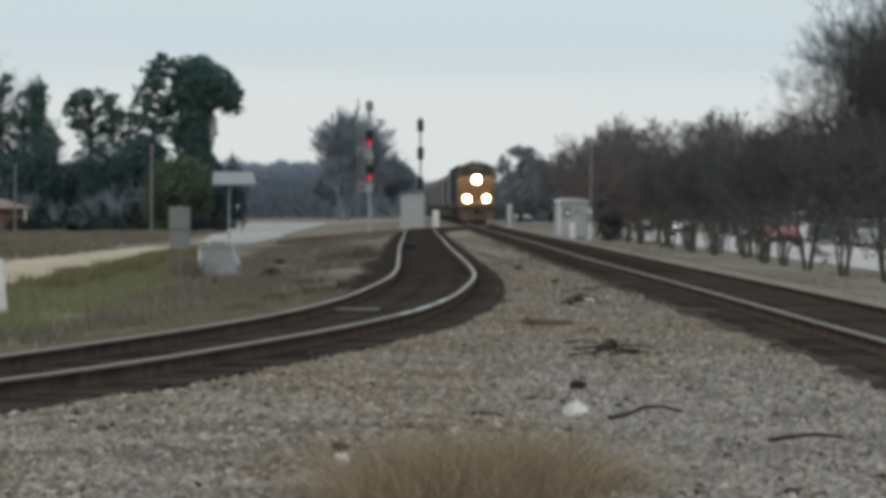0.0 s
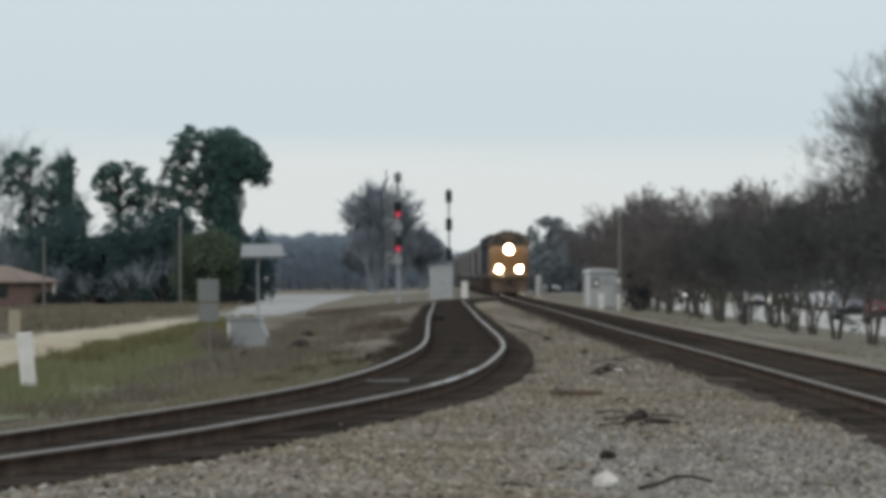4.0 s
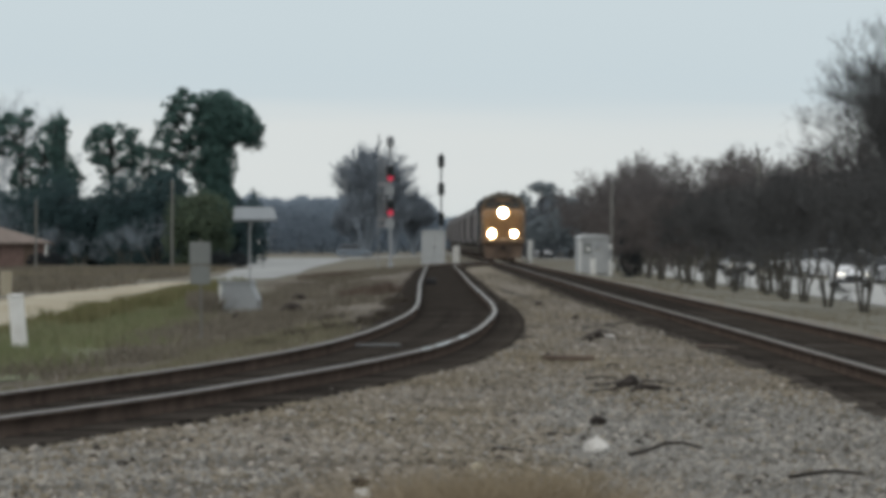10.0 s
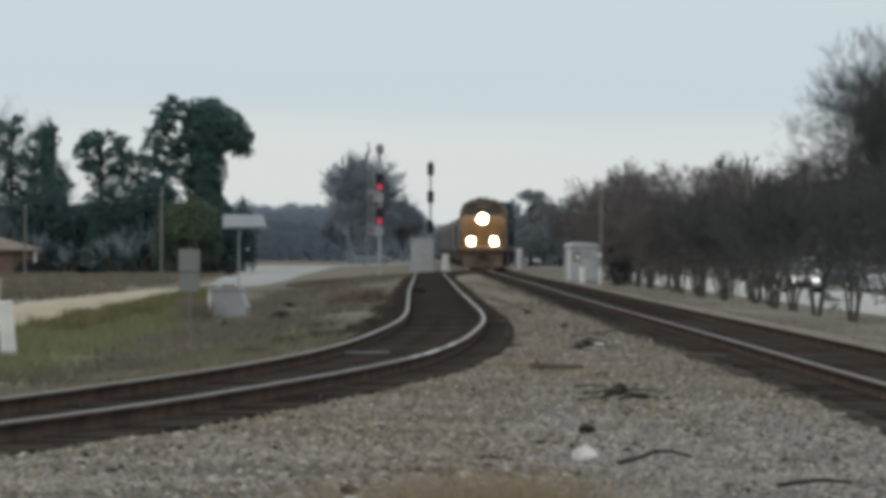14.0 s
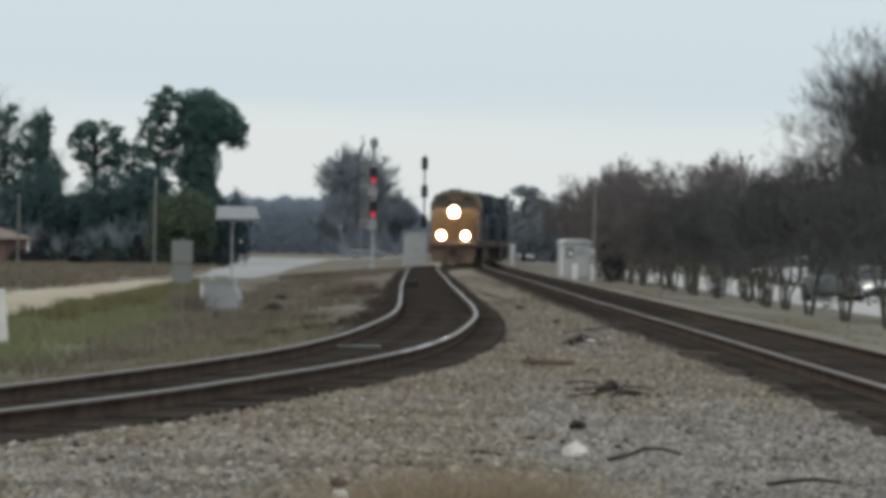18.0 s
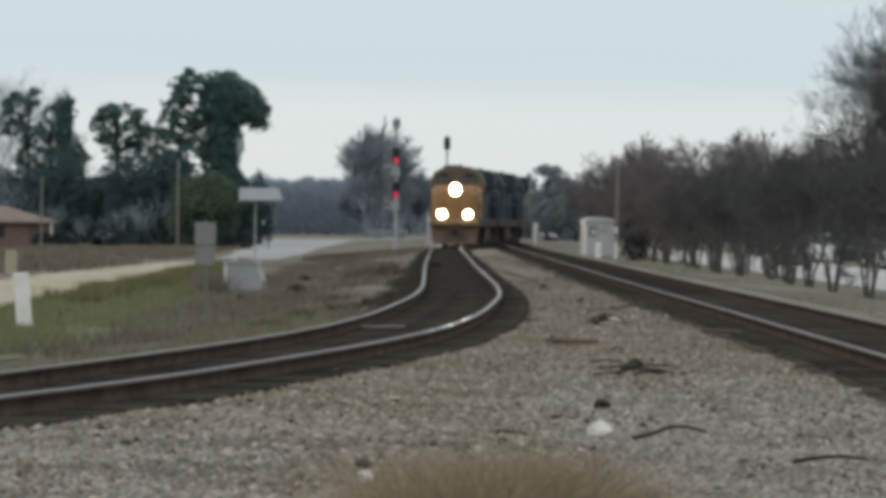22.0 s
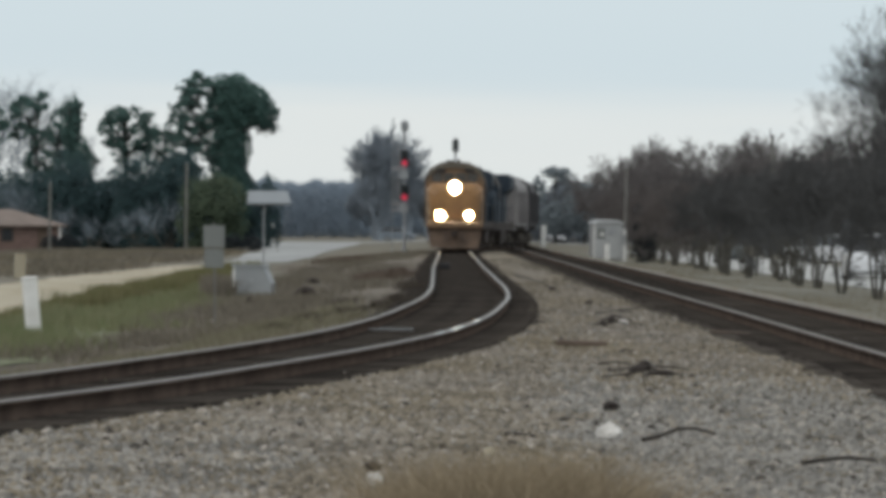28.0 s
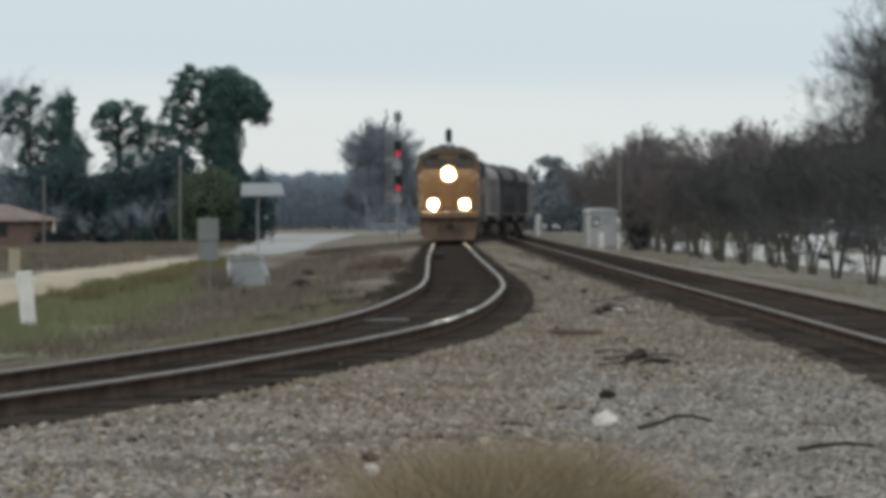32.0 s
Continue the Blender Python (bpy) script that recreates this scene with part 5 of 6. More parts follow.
def signal_hut():
    root = thing("signal_hut", "pale grey metal signal hut with an arched roof", "hut", stand(8.95, 334, 6))
    w, d, h = 0.80, 1.2, 2.05
    part("wall", Geo().box(-w, -d, 0.1, w, d, h, 0.02), M_HUT, root, "pale grey metal walls")
    g = [(-w - 0.07, h), (w + 0.07, h), (w + 0.07, h + 0.06)] + [((w + 0.07) * math.cos(a), h + 0.06 + 0.22 * math.sin(a)) for a in np.linspace(0.25, math.pi - 0.25, 9)] + [(-w - 0.07, h + 0.06)]
    part("roof", Geo().prism(g, 1, -d - 0.08, d + 0.08), M_HUT, root, "arched grey metal roof")
    part("foundation", Geo().box(-w + 0.05, -d + 0.05, -0.4, w - 0.05, d - 0.05, 0.1, 0.01), M_CONCRETE, root, "concrete foundation")
    dr = part("door", Geo().box(-0.2, -d - 0.04, 0.15, 0.65, -d, 1.9, 0.01), M_HUT, root, "grey metal door")
    part("handle", Geo().box(-0.13, -d - 0.09, 0.95, -0.09, -d - 0.04, 1.1, 0.008), M_BLACK, dr)
    notice = part("notice", Geo().box(-0.66, -d - 0.03, 1.25, -0.12, -d - 0.002, 1.85, 0.005), M_SIGNBACK, root, "blue-grey notice plate")
    part("marking", Geo().prism([(-0.5, 1.4), (-0.24, 1.4), (-0.42, 1.68)], 1, -d - 0.036, -d - 0.03), M_WHITE, notice, "white triangular marking")
    part("vent", Geo().box(0.0, -d - 0.065, 1.45, 0.4, -d - 0.04, 1.8, 0.01), M_GALV, dr, "louvred vent")
    part("corner_trim", Geo().box(-w - 0.06, -d - 0.03, 0.1, -w, -d + 0.24, h - 0.02, 0.01), M_WHITE, root, "white corner strip")
    part("meter_box", Geo().box(w, -0.5, 0.9, w + 0.22, -0.1, 1.5, 0.02), M_GALV, root, "grey meter box")


signal_hut()
for k, (x, y, h, lb) in enumerate([(10.35, 345, 5.5, "weathered wooden utility pole behind the hut"), (16.4, 300, 6.9, "wooden utility pole standing among small trees"), (-20.7, 470, 7.1, "weathered wooden utility pole in the field"), (-31.5, 470, 5.6, "short wooden pole near the brick house"), (10.2, 342, 1.9, "short white post by the hut")]):
    root = thing("utility_pole", lb, "utility pole", stand(x, y))
    part("pole", Geo().tube((0, 0, -0.4), (0.04, 0, h), 0.10, 0.08, 10), M_POLE if k < 4 else M_WHITE, root)
    part("cap", Geo().tube((0.04, 0, h), (0.04, 0, h + 0.05), 0.13, 0.05, 10), M_GALV, root)


def house():
    root = thing("house", "low red-brick house with a brown hipped roof", "house", stand(-39.95, 534, 6))
    w, d, h = 5.0, 4.5, 2.3
    part("wall", Geo().box(-w, -d, -0.3, w, d, h, 0.01), M_BRICK, root, "red-brown brick wall")
    o = 0.55
    part("roof", Geo().raw([(-w - o, -d - o, h), (w + o, -d - o, h), (w + o, d + o, h), (-w - o, d + o, h), (-w - o, -d - o, h - 0.14), (w + o, -d - o, h - 0.14), (w + o, d + o, h - 0.14), (-w - o, d + o, h - 0.14), (-1.3, 0, h + 1.42), (0.8, 0, h + 1.42)],
                           [(0, 1, 9, 8), (1, 2, 9), (2, 3, 8, 9), (3, 0, 8), (0, 4, 5, 1), (1, 5, 6, 2), (2, 6, 7, 3), (3, 7, 4, 0), (4, 7, 6, 5)]), M_SHINGLE, root, "brown shingled hip roof")
    for x in (-2.6, 0.2):
        wdw = part("window", Geo().box(x - 0.5, -d - 0.03, 0.85, x + 0.5, -d + 0.02, 1.95, 0.01), M_GLASSDARK, root)
        part("frame", Geo().box(x - 0.58, -d - 0.05, 0.77, x + 0.58, -d - 0.032, 0.85, 0.005).box(x - 0.58, -d - 0.05, 1.95, x + 0.58, -d - 0.032, 2.03, 0.005).box(x - 0.58, -d - 0.05, 0.85, x - 0.5, -d - 0.032, 1.95, 0.005).box(x + 0.5, -d - 0.05, 0.85, x + 0.58, -d - 0.032, 1.95, 0.005), M_BROWNWOOD, wdw, "brown frame")
    part("door", Geo().box(2.9, -d - 0.04, 0, 3.8, -d, 2.0, 0.01), M_BROWNWOOD, root, "dark red door")
    part("porch_post", Geo().tube((4.9, -d - 0.35, -0.2), (4.9, -d - 0.35, h - 0.12), 0.09, n=8), M_WHITE, root, "white porch post")
    part("chimney", Geo().box(-2.6, 0.6, h + 0.2, -2.0, 1.2, h + 1.5, 0.02), M_BRICK, root)


house()


# ---- cars ----
def car(label, colour, m, glass=True, lights=False, tall=0.0, group=""):
    """A saloon or, with tall, an upright estate; it faces -y."""
    root = thing("car", label, "car", m, group)
    h = 1.45 + tall
    sec = lambda y, half, z0, z1: [(-half, y, z0), (half, y, z0), (half, y, z1 - 0.08), (half - 0.1, y, z1), (-half + 0.1, y, z1), (-half, y, z1 - 0.08)]
    part("body", Geo().loft([sec(-2.25, 0.72, 0.4, 0.62), sec(-2.15, 0.84, 0.28, 0.72), sec(-1.2, 0.9, 0.22, 0.9 + tall * 0.5), sec(0, 0.91, 0.2, 0.95 + tall * 0.5), sec(1.6, 0.9, 0.22, 0.98 + tall * 0.5), sec(2.2, 0.82, 0.32, 0.92 + tall * 0.5), sec(2.28, 0.74, 0.42, 0.82)]), colour, root)
    z = 0.93 + tall * 0.5
    back = 2.1 if tall else 1.75
    part("cabin", Geo().loft([[(-0.8, -1.0, z - 0.05), (0.8, -1.0, z - 0.05), (0.8, back, z - 0.05), (-0.8, back, z - 0.05)], [(-0.64, -0.25, h - 0.06), (0.64, -0.25, h - 0.06), (0.64, back - 0.45, h - 0.06), (-0.64, back - 0.45, h - 0.06)]]), M_GLASSDARK, root, "dark glass")
    part("roof", Geo().box(-0.65, -0.27, h - 0.065, 0.65, back - 0.42, h, 0.03), colour, root)
    for sx in (-1, 1):
        for y in (-1.4, 1.35):
            wh = part("wheel", Geo().tube((sx * 0.72, y, 0.32), (sx * 0.93, y, 0.32), 0.32, n=16), M_TYRE, root)
            part("rim", Geo().tube((sx * 0.9, y, 0.32), (sx * 0.94, y, 0.32), 0.2, n=12), M_GALV, wh)
        part("headlight", Geo().box(sx * 0.6 - 0.16, -2.26, 0.56, sx * 0.6 + 0.16, -2.12, 0.72, 0.03), G_CAR if lights else M_WHITE, root)
        part("mirror", Geo().box(sx * 0.98 - 0.09, -0.75, z, sx * 0.98 + 0.09, -0.6, z + 0.14, 0.02), colour, root)
    part("grille", Geo().box(-0.4, -2.28, 0.42, 0.4, -2.15, 0.6, 0.02), M_BLACK, root)
    part("bumper", Geo().box(-0.8, -2.3, 0.3, 0.8, -2.1, 0.42, 0.04), M_BLACK, root)
    return root


P_GREY = paint("grey_car_paint", (0.1, 0.11, 0.112))
P_PALE = paint("pale_blue_car_paint", (0.15, 0.18, 0.21))
P_RED, P_WHITE, P_DARK, P_SILVER, P_BLUE = paint("red_car_paint", (0.22, 0.03, 0.04)), paint("white_car_paint", (0.75, 0.76, 0.78)), paint("dark_car_paint", (0.03, 0.032, 0.04)), paint("silver_car_paint", (0.45, 0.46, 0.48)), paint("blue_grey_car_paint", (0.045, 0.055, 0.075))
for k, (x, y, col, tl, lb) in enumerate([(25.2, 352, P_DARK, 0.3, "dark parked car beyond the street"), (25.0, 372, P_WHITE, 0.35, "white parked car beyond the street"), (25.4, 334, P_DARK, 0.0, "black parked saloon beyond the street"), (25.1, 316, P_SILVER, 0.0, "silver parked saloon beyond the street"),
                                         (25.3, 298, P_BLUE, 0.35, "blue-grey parked car beyond the street"), (25.2, 392, P_SILVER, 0.3, "silver parked car beyond the street"), (25.3, 415, P_WHITE, 0.0, "white parked saloon beyond the street"), (25.1, 440, P_DARK, 0.2, "dark parked car beyond the street")]):
    car(lb, col, stand(x, y, 25), tall=tl, group="parked cars")
car("silver parked car near the far track", P_SILVER, stand(13.6, 740, 10), tall=0.1)
CAR_CROSS = car("pale blue-grey car waiting at the level crossing", P_PALE, stand(-30, 738, 90), tall=0.3)
CAR_RED = car("dark red car driving along the street", P_RED, stand(19.8, 300), tall=0.3)
CAR_BLUE = car("blue-grey car driving along the street", P_BLUE, stand(19.8, 320), tall=0.1)
CAR_WHITE = car("white car with lit headlights on the street", P_WHITE, stand(19.8, 420), tall=0.3, lights=True)
CAR_LIT = car("silver car with lit headlights on the street", P_SILVER, stand(19.8, 560), lights=True)
CAR_DARK = car("dark car driving along the street", P_DARK, stand(19.8, 560), tall=0.2)
CAR_AWAY = car("dark grey tall car driving away along the street", P_GREY, stand(17.6, 120, 180), tall=0.35)
CAR_LAST = car("white tall car driving away along the street", P_WHITE, stand(17.6, 100, 180), tall=0.45)


# ---- the train ----
def truck_parts(root, y, axles, gauge_half=0.755, wheel=0.5):
    b = part("truck", Geo().box(-1.02, y - 1.1 - 0.45 * (axles - 2), 0.35, -0.9, y + 1.1 + 0.45 * (axles - 2), 0.85, 0.06).box(0.9, y - 1.1 - 0.45 * (axles - 2), 0.35, 1.02, y + 1.1 + 0.45 * (axles - 2), 0.85, 0.06).box(-0.95, y - 0.3, 0.45, 0.95, y + 0.3, 0.95, 0.05), M_DUST, root, "dusty truck frame")
    for k in range(axles):
        yy = y + (k - (axles - 1) / 2) * 1.75
        for sx in (-1, 1):
            part("axle_box", Geo().box(sx * 1.06 - 0.06, yy - 0.2, wheel - 0.2, sx * 1.06 + 0.06, yy + 0.2, wheel + 0.18, 0.04), M_DUST, b, "dusty axle box")
            part("wheel", Geo().tube((sx * 0.70, yy, wheel), (sx * 0.83, yy, wheel), wheel, n=18), M_WHEEL, b)


def locomotive(label, lit, m, face):
    """A six-axle diesel; front at y = 0, facing -y, wheel treads at z = 0."""
    root = thing("locomotive", label, "locomotive", m, "train")
    part("underframe", Geo().box(-1.5, 0.55, 1.15, 1.5, 21.6, 1.6, 0.04), M_GRIME, root, "grimy walkway and underframe")
    part("pilot", Geo().raw([(-1.45, 0.55, 1.2), (1.45, 0.55, 1.2), (1.35, 0.35, 0.6), (-1.35, 0.35, 0.6), (-1.25, 0.15, 0.14), (1.25, 0.15, 0.14), (-1.45, 0.9, 1.2), (1.45, 0.9, 1.2), (1.25, 0.9, 0.14), (-1.25, 0.9, 0.14)],
                            [(0, 1, 2, 3), (3, 2, 5, 4), (6, 0, 3, 4, 9), (1, 7, 8, 5, 2), (9, 4, 5, 8), (0, 6, 7, 1), (6, 9, 8, 7)]), M_PILOT if lit else M_GRIME, root, "rust-brown snow plow pilot")
    for sx in (-1, 1):
        part("grab_iron", Geo().tube((sx * 1.38, 0.28, 1.55), (sx * 1.38, 0.28, 2.5), 0.025, n=6).tube((sx * 1.38, 0.28, 2.5), (sx * 1.38, 0.6, 2.55), 0.025, n=6), M_CABROOF, root, "pale vertical grab iron")
        part("brake_hose", Geo().tube((sx * 0.42, 0.2, 1.0), (sx * 0.46, 0.0, 0.6), 0.035, n=6), M_BLACK, root, "black rubber hose")
    part("anticlimber", Geo().box(-1.5, 0.25, 1.2, 1.5, 0.6, 1.55, 0.05), M_CABFACE if lit else M_GRIME, root)
    part("coupler", Geo().box(-0.14, -0.25, 0.75, 0.14, 0.4, 1.05, 0.05).box(-0.2, -0.4, 0.72, 0.2, -0.15, 1.08, 0.05), M_GRIME, root)
    # short hood and cab
    def ring(y, half, top, ch):
        return [(-half, y, 1.56), (half, y, 1.56), (half, y, top - ch), (half - ch, y, top), (-half + ch, y, top), (-half, y, top - ch)]
    nose = part("nose", Geo().loft([ring(0.93, 1.1, 3.2, 0.3), ring(1.02, 1.28, 3.4, 0.34), ring(1.25, 1.42, 3.55, 0.34), ring(2.4, 1.52, 3.64, 0.3)]), face, root, "short hood")
    part("nose_door", Geo().box(0.35, 0.895, 1.7, 0.95, 1.0, 3.0, 0.02), face, nose)
    part("brake_wheel", Geo().tube((-0.7, 0.87, 2.6), (-0.7, 0.96, 2.6), 0.2, n=14), face, nose)
    cab = part("cab", Geo().loft([[(-1.58, y, 1.56), (1.58, y, 1.56), (1.58, y, 3.75), (1.3, y, 4.36), (0.7, y, 4.66), (-0.7, y, 4.66), (-1.3, y, 4.36), (-1.58, y, 3.75)] for y in (2.4, 4.9)]), M_CABFACE if lit else face, root, "cab")
    part("cab_roof", Geo().loft([[(-1.61, y, 3.78), (-1.33, y, 4.4), (-0.72, y, 4.72), (0.72, y, 4.72), (1.33, y, 4.4), (1.61, y, 3.78), (1.53, y, 3.78), (1.18, y, 4.2), (0.65, y, 4.4), (-0.65, y, 4.4), (-1.18, y, 4.2), (-1.53, y, 3.78)] for y in (2.3, 5.0)]), M_CABROOF if lit else M_ROOF, root, "dark cab roof")
    for x0, x1 in ((-1.2, -0.66), (-0.6, -0.04), (0.04, 0.6), (0.66, 1.2)):
        part("windshield", Geo().box(x0, 2.36, 3.62, x1, 2.42, 4.14, 0.03), M_WINDSHIELD, cab, "dark windshield pane")
    for sx in (-1, 1):
        part("side_window", Geo().box(sx * 1.58 - 0.03, 2.9, 2.95, sx * 1.58 + 0.03, 4.4, 3.6, 0.01), M_GLASSDARK, cab)
        part("number_board", Geo().box(sx * 0.75 - 0.25, 2.27, 4.2, sx * 0.75 + 0.25, 2.34, 4.36, 0.01), M_BLACK, cab, "dark number board")
        part("cab_side", Geo().box(sx * 1.58 - 0.015, 2.5, 1.6, sx * 1.58 + 0.015, 4.9, 3.74, 0.01), M_BLUE, cab, "blue cab side")
    # hood
    part("hood", Geo().loft([[(-0.95, y, 1.56), (0.95, y, 1.56), (0.95, y, 3.95), (0.65, y, 4.3), (-0.65, y, 4.3), (-0.95, y, 3.95)] for y in (4.9, 16.5)]), M_BLUE, root, "dark blue engine hood")
    part("radiator", Geo().loft([[(-1.0, y, 1.56), (1.0, y, 1.56), (1.05, y, 3.3), (1.52, y, 3.7), (1.52, y, 4.45), (1.3, y, 4.62), (-1.3, y, 4.62), (-1.52, y, 4.45), (-1.52, y, 3.7), (-1.05, y, 3.3)] for y in (16.5, 21.0)]), M_BLUE, root, "dark blue winged radiator")
    for k in range(8):
        for sx in (-1, 1):
            part("hood_door", Geo().box(sx * 0.965 - 0.015, 5.3 + k * 1.38, 1.8, sx * 0.965 + 0.015, 6.5 + k * 1.38, 3.6, 0.01), M_BLUE, root)
    part("exhaust", Geo().box(-0.45, 9.5, 4.28, 0.45, 11.2, 4.68, 0.06), M_ROOF, root)
    part("dynamic_brake", Geo().box(-0.9, 5.2, 4.2, 0.9, 8.2, 4.55, 0.08), M_ROOF, root)
    part("air_horn", Geo().tube((0.2, 3.4, 4.74), (0.2, 2.7, 4.78), 0.05, 0.11, 8), M_GRIME, root)
    part("antenna_dome", Geo().box(-0.5, 3.3, 4.68, 0.0, 4.1, 4.84, 0.06), M_ROOF, root)
    part("fuel_tank", Geo().prism([(-1.4, 0.35), (1.4, 0.35), (1.45, 1.1), (-1.45, 1.1)], 1, 7.8, 13.4), M_GRIME, root, "grimy fuel tank")
    for y in (3.9, 18.0):
        truck_parts(root, y, 3, wheel=0.53)
    for sx in (-1, 1):
        rail_g = Geo().tube((sx * 1.42, 0.6, 2.55), (sx * 1.42, 2.35, 2.55), 0.025, n=6).tube((sx * 1.45, 5.0, 2.6), (sx * 1.45, 21.2, 2.6), 0.025, n=6)
        for y in (0.6, 1.4, 5.2, 7.5, 10, 12.5, 15, 17.5, 20):
            rail_g.tube((sx * 1.44, y, 1.55), (sx * 1.44, y, 2.6), 0.022, n=6)
        part("handrail", rail_g, M_BLUE, root, "tubular handrail")
        for zs in (0.45, 0.8):
            part("step", Geo().box(sx * 1.3 - 0.18, 0.5, zs, sx * 1.3 + 0.18, 0.85, zs + 0.07, 0.01), M_GRIME, root)
        dl = part("ditch_light", Geo().tube((sx * 0.77, 0.52, 1.88), (sx * 0.77, 0.7, 1.88), 0.33, 0.2, 18), M_GRIME, root)
        if lit:
            # lens wider than the real lamp, with an added ring, to imitate bloom
            part("lens", Geo().tube((sx * 0.77, 0.49, 1.88), (sx * 0.77, 0.53, 1.88), 0.17, n=24), G_HEAD, dl, "glowing warm white lens")
            part("bloom_ring", Geo().tube((sx * 0.77, 0.505, 1.88), (sx * 0.77, 0.54, 1.88), 0.32, n=24), G_BLOOM, dl, "warm glowing ring imitating lamp bloom")
    hd = part("headlight", Geo().box(-0.4, 0.88, 3.0, 0.4, 1.2, 3.75, 0.1), M_BLACK, root, "black headlight casing")
    if lit:
        # headlight disc oversized and ringed in the same way for its bloom
        part("lens", Geo().tube((0, 0.85, 3.36), (0, 0.89, 3.36), 0.24, n=24), G_HEAD, hd, "glowing warm white lens")
        part("bloom_ring", Geo().tube((0, 0.865, 3.36), (0, 0.9, 3.36), 0.42, n=24), G_BLOOM, hd, "warm glowing ring imitating lamp bloom")
    return root


def hopper(label, material, m):
    """A covered hopper, 16.4 m long, front at y = 0."""
    root = thing("hopper_car", label, "freight car", m, "train")
    prof = [(-1.45, 1.35), (-1.5, 1.9), (-1.53, 3.0), (-1.45, 3.9), (-1.1, 4.35), (-0.5, 4.5), (0.5, 4.5), (1.1, 4.35), (1.45, 3.9), (1.53, 3.0), (1.5, 1.9), (1.45, 1.35)]
    part("body", Geo().prism(prof, 1, 2.2, 14.2), material, root)
    for y0, y1 in ((0.7, 2.2), (14.2, 15.7)):
        part("end_cage", Geo().box(-1.4, y0, 1.05, 1.4, y1, 1.3, 0.02).tube((-1.3, y0 + 0.1 if y0 < 5 else y1 - 0.1, 1.2), (-1.3, y0 + 0.1 if y0 < 5 else y1 - 0.1, 4.2), 0.05, n=6).tube((1.3, y0 + 0.1 if y0 < 5 else y1 - 0.1, 1.2), (1.3, y0 + 0.1 if y0 < 5 else y1 - 0.1, 4.2), 0.05, n=6).box(-1.35, y0, 4.15, 1.35, y1, 4.22, 0.01), material, root)
    for y in (3.5, 7.0, 10.5):
        part("discharge_gate", Geo().loft([[(-1.3, y, 1.36), (1.3, y, 1.36), (1.3, y + 2.6, 1.36), (-1.3, y + 2.6, 1.36)], [(-0.5, y + 0.8, 0.45), (0.5, y + 0.8, 0.45), (0.5, y + 1.8, 0.45), (-0.5, y + 1.8, 0.45)]]), M_GRIME, root)
    for k in range(9):
        for sx in (-1, 1):
            part("rib", Geo().box(sx * 1.55 - 0.05, 2.5 + k * 1.4, 1.5, sx * 1.55 + 0.03, 2.6 + k * 1.4, 3.6, 0.01), material, root)
    part("roof_walk", Geo().box(-0.55, 1.0, 4.56, 0.55, 15.4, 4.6, 0.01), M_GALV, root)
    for k in range(4):
        part("hatch", Geo().box(-0.4, 3 + k * 2.8, 4.5, 0.4, 4.2 + k * 2.8, 4.66, 0.04), material, root)
    part("coupler", Geo().box(-0.12, -0.1, 0.75, 0.12, 0.8, 1.0, 0.04).box(-0.12, 15.6, 0.75, 0.12, 16.5, 1.0, 0.04), M_GRIME, root)
    for y in (2.3, 14.1):
        truck_parts(root, y, 2, wheel=0.46)
    return root


NEAR = 470.0


def front(t):
    """The distance of the train's front from the eye."""
    return NEAR - 5.0 * t - 0.02 * t * t


LINE_Y = np.arange(200, 1400, 0.5)
LINE_X = LEFT(LINE_Y)
LINE_S = np.concatenate([[0], np.cumsum(np.hypot(np.diff(LINE_X), np.diff(LINE_Y)))])


def on_line(s):
    y = float(np.interp(s, LINE_S, LINE_Y))
    return float(np.interp(y, LINE_Y, LINE_X)), y


def ride(s, length):
    """The pose of a vehicle whose front end is at s along the line."""
    x0, y0 = on_line(s + length * 0.18)
    x1, y1 = on_line(s + length * 0.82)
    d = Vector((x1 - x0, y1 - y0, 0)).normalized()
    o = Vector((x0, y0, 0)) - d * length * 0.18
    return pose(o.x, o.y, 0.2 + float(sink(y0)), 0, 0, -math.degrees(math.atan2(d.x, d.y)))


TRAIN = []
lead = locomotive("lead diesel locomotive, yellow nose, headlights burning", True, ride(0, 22.3), M_YELLOW)
second = locomotive("trailing dark blue diesel locomotive", False, ride(0, 22.3), M_BLUE)
TRAIN += [(lead, 0.0, 22.3), (second, 22.3, 22.3), (copy_thing(second, pose(0, 0, 0)), 44.6, 22.3)]
h1 = hopper("light grey covered hopper freight car", M_HOPPER, pose(0, 0, 0))
h2 = hopper("dark grey covered hopper freight car", M_HOPPER2, pose(0, 0, 0))
at = 66.9
for k in range(26):
    src = h1 if k % 4 in (0, 3) else h2
    used = [c for c, _, _ in TRAIN]
    TRAIN.append((src if src not in used else copy_thing(src, pose(0, 0, 0)), at, 16.4))
    at += 16.4


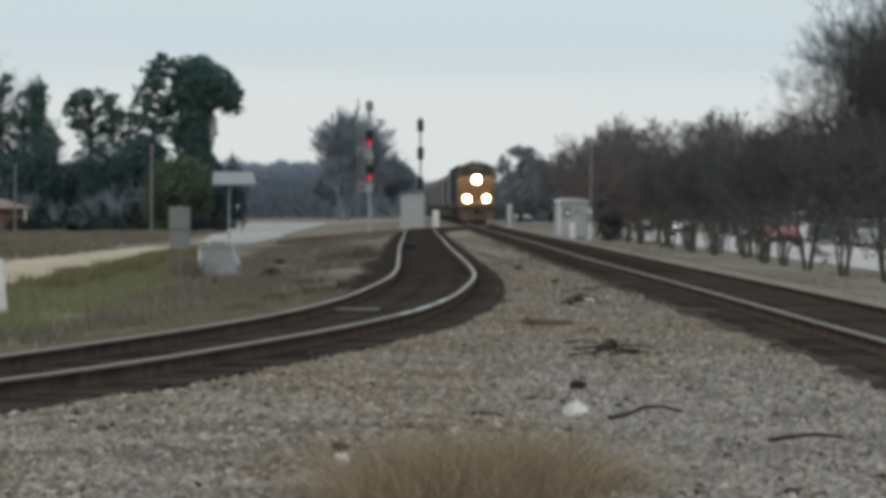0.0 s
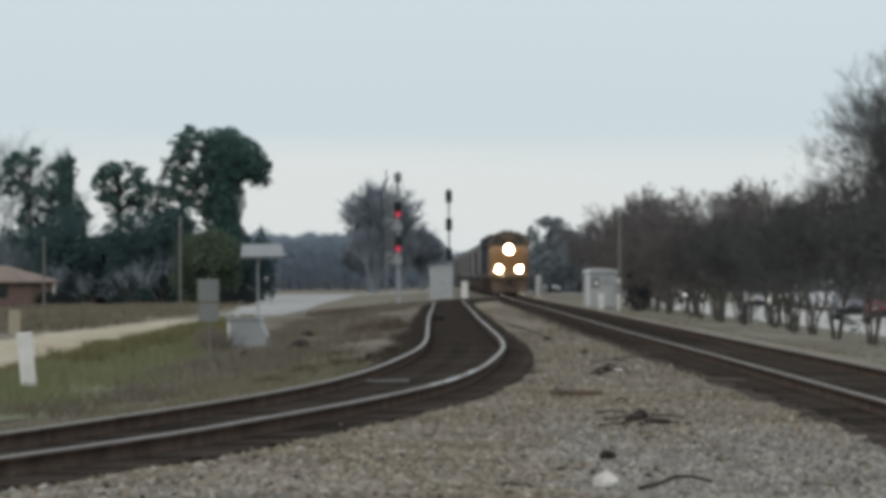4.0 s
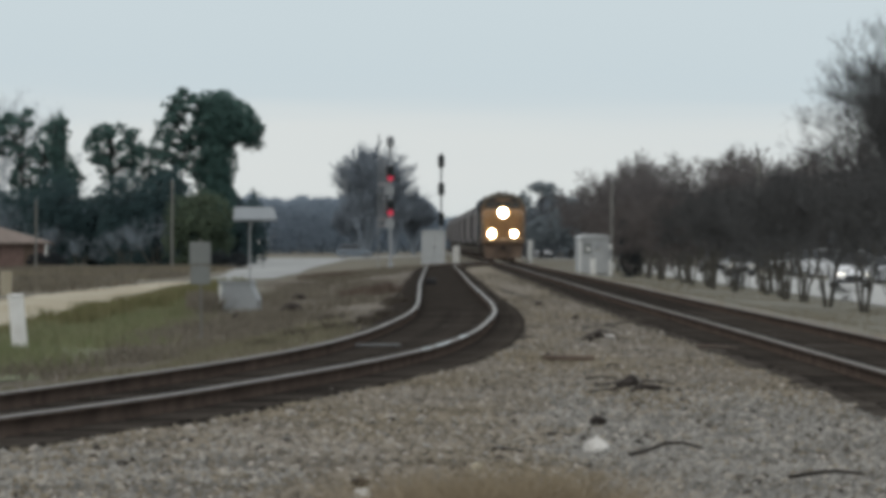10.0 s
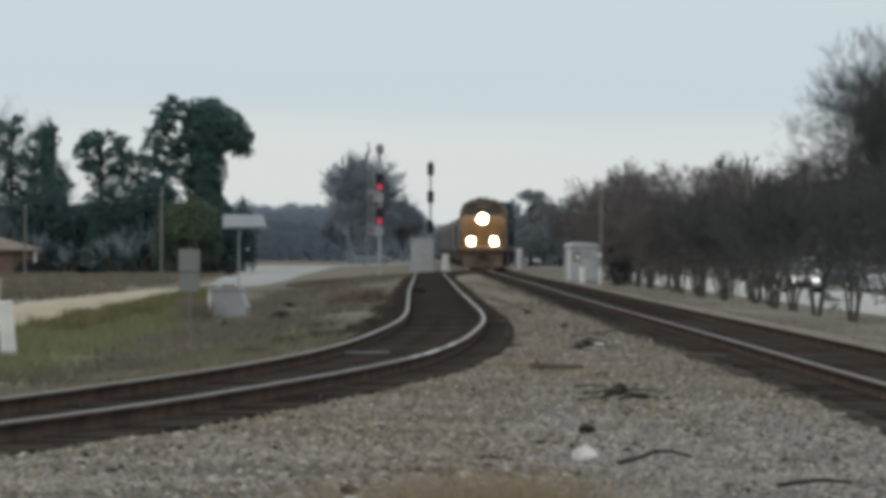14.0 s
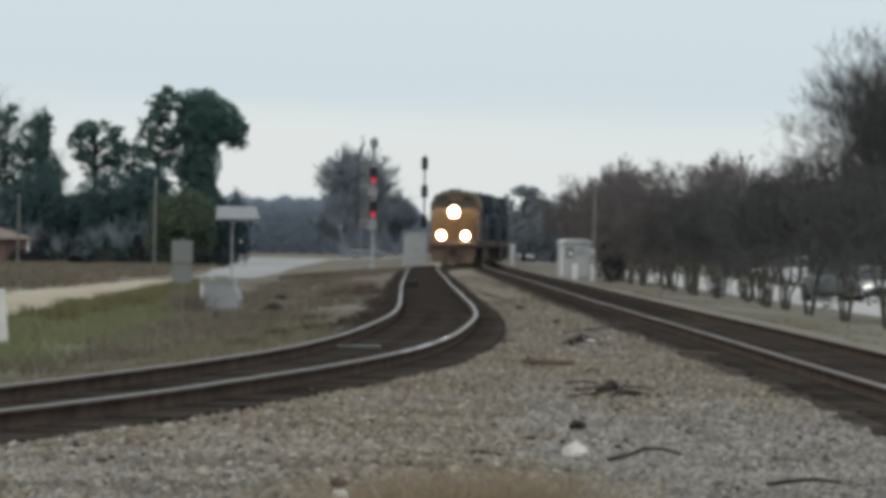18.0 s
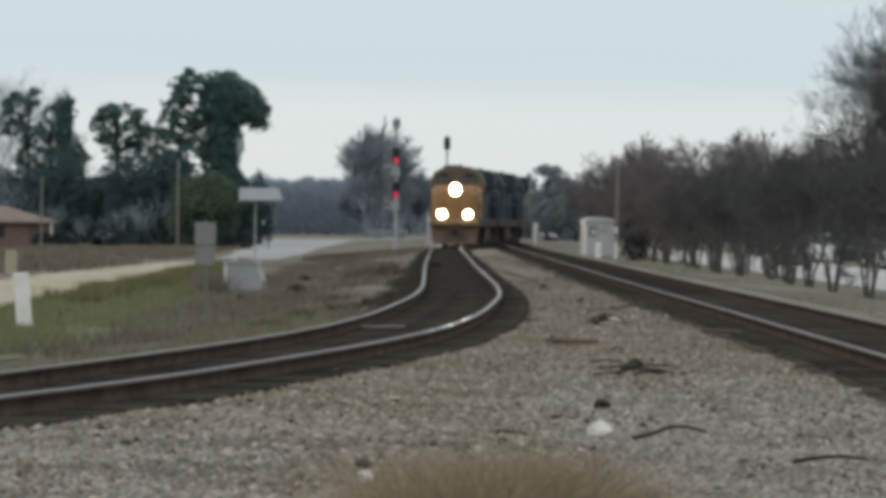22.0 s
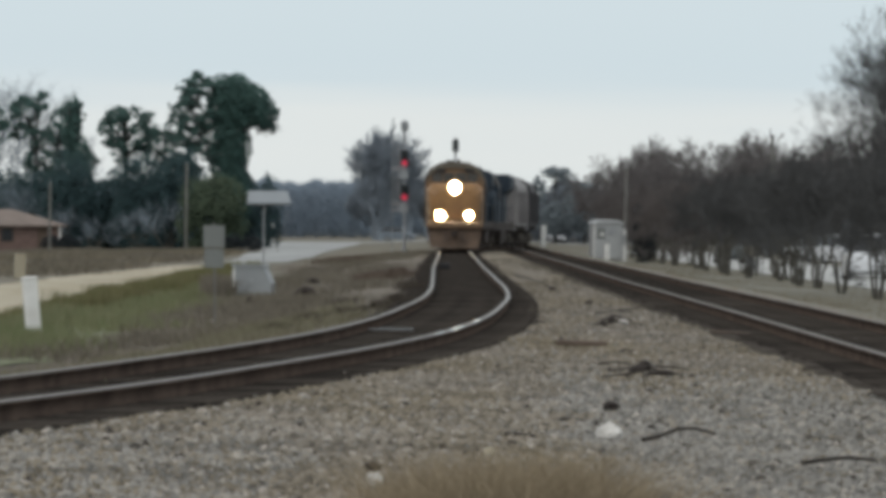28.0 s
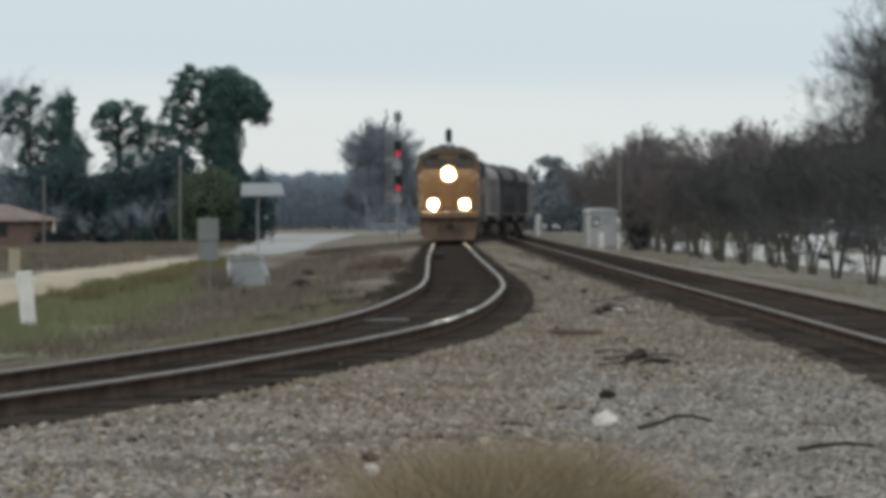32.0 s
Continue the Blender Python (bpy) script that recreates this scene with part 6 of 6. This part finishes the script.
def motions():
    for vehicle, behind, length in TRAIN:
        rows = []
        for t in range(0, 33, 2):
            s = float(np.interp(front(t), LINE_Y, LINE_S)) + behind
            rows.append((t, ride(s, length)))
        walk(vehicle, rows)
    on = lambda x, y, turn=0: stand(x, y, turn, 0.035)
    walk(CAR_CROSS, [(0, stand(-42, 738, 90, 0.05)), (6, stand(-16, 738, 90, 0.05)), (7, stand(-13.9, 738, 90, 0.05)), (9, stand(-11.2, 738, 90, 0.05)), (10.5, stand(-9.0, 738, 90, 0.05)), (12, stand(-6.9, 738, 88, 0.05)), (13.5, stand(-6.2, 738, 86, 0.05)), (15, stand(-6.1, 738, 86, 0.05)), (32, stand(-6.1, 738, 86, 0.05))])
    drive = lambda who, x, turn, stops: walk(who, [(t, on(x, y, turn)) for t, y in stops])
    drive(CAR_RED, 19.8, 0, [(0, 318), (1.5, 295), (2.5, 282), (3.5, 271), (4.2, 262), (7, 226), (11, 160), (18, 66), (32, 50)])
    drive(CAR_BLUE, 19.8, 0, [(0, 345), (2, 313), (4.2, 283), (7, 246), (12, 170), (20, 76), (32, 58)])
    drive(CAR_WHITE, 19.8, 0, [(0, 435), (1.5, 410), (3.5, 378), (6.5, 336), (7.5, 312), (9.5, 286), (10.5, 276), (11.5, 263), (15, 212), (24, 86), (32, 66)])
    drive(CAR_LIT, 19.8, 0, [(0, 520), (6, 440), (9.5, 389), (11, 368), (12, 344), (13, 333), (14, 310), (16.5, 272), (20, 225), (28, 96), (32, 74)])
    drive(CAR_DARK, 19.8, 0, [(0, 546), (9, 440), (11.5, 390), (14, 342), (16.5, 296), (18, 273), (21, 236), (29, 106), (32, 84)])
    drive(CAR_AWAY, 17.6, 180, [(0, 60), (10, 130), (15, 222), (17, 250), (18, 254), (19, 262), (20, 276), (22, 296), (24.5, 322), (28, 370), (32, 430)])
    drive(CAR_LAST, 17.6, 180, [(0, 50), (18, 110), (25, 210), (27.5, 246), (29, 253), (29.5, 256), (30, 263), (31, 274), (32, 286)])


motions()
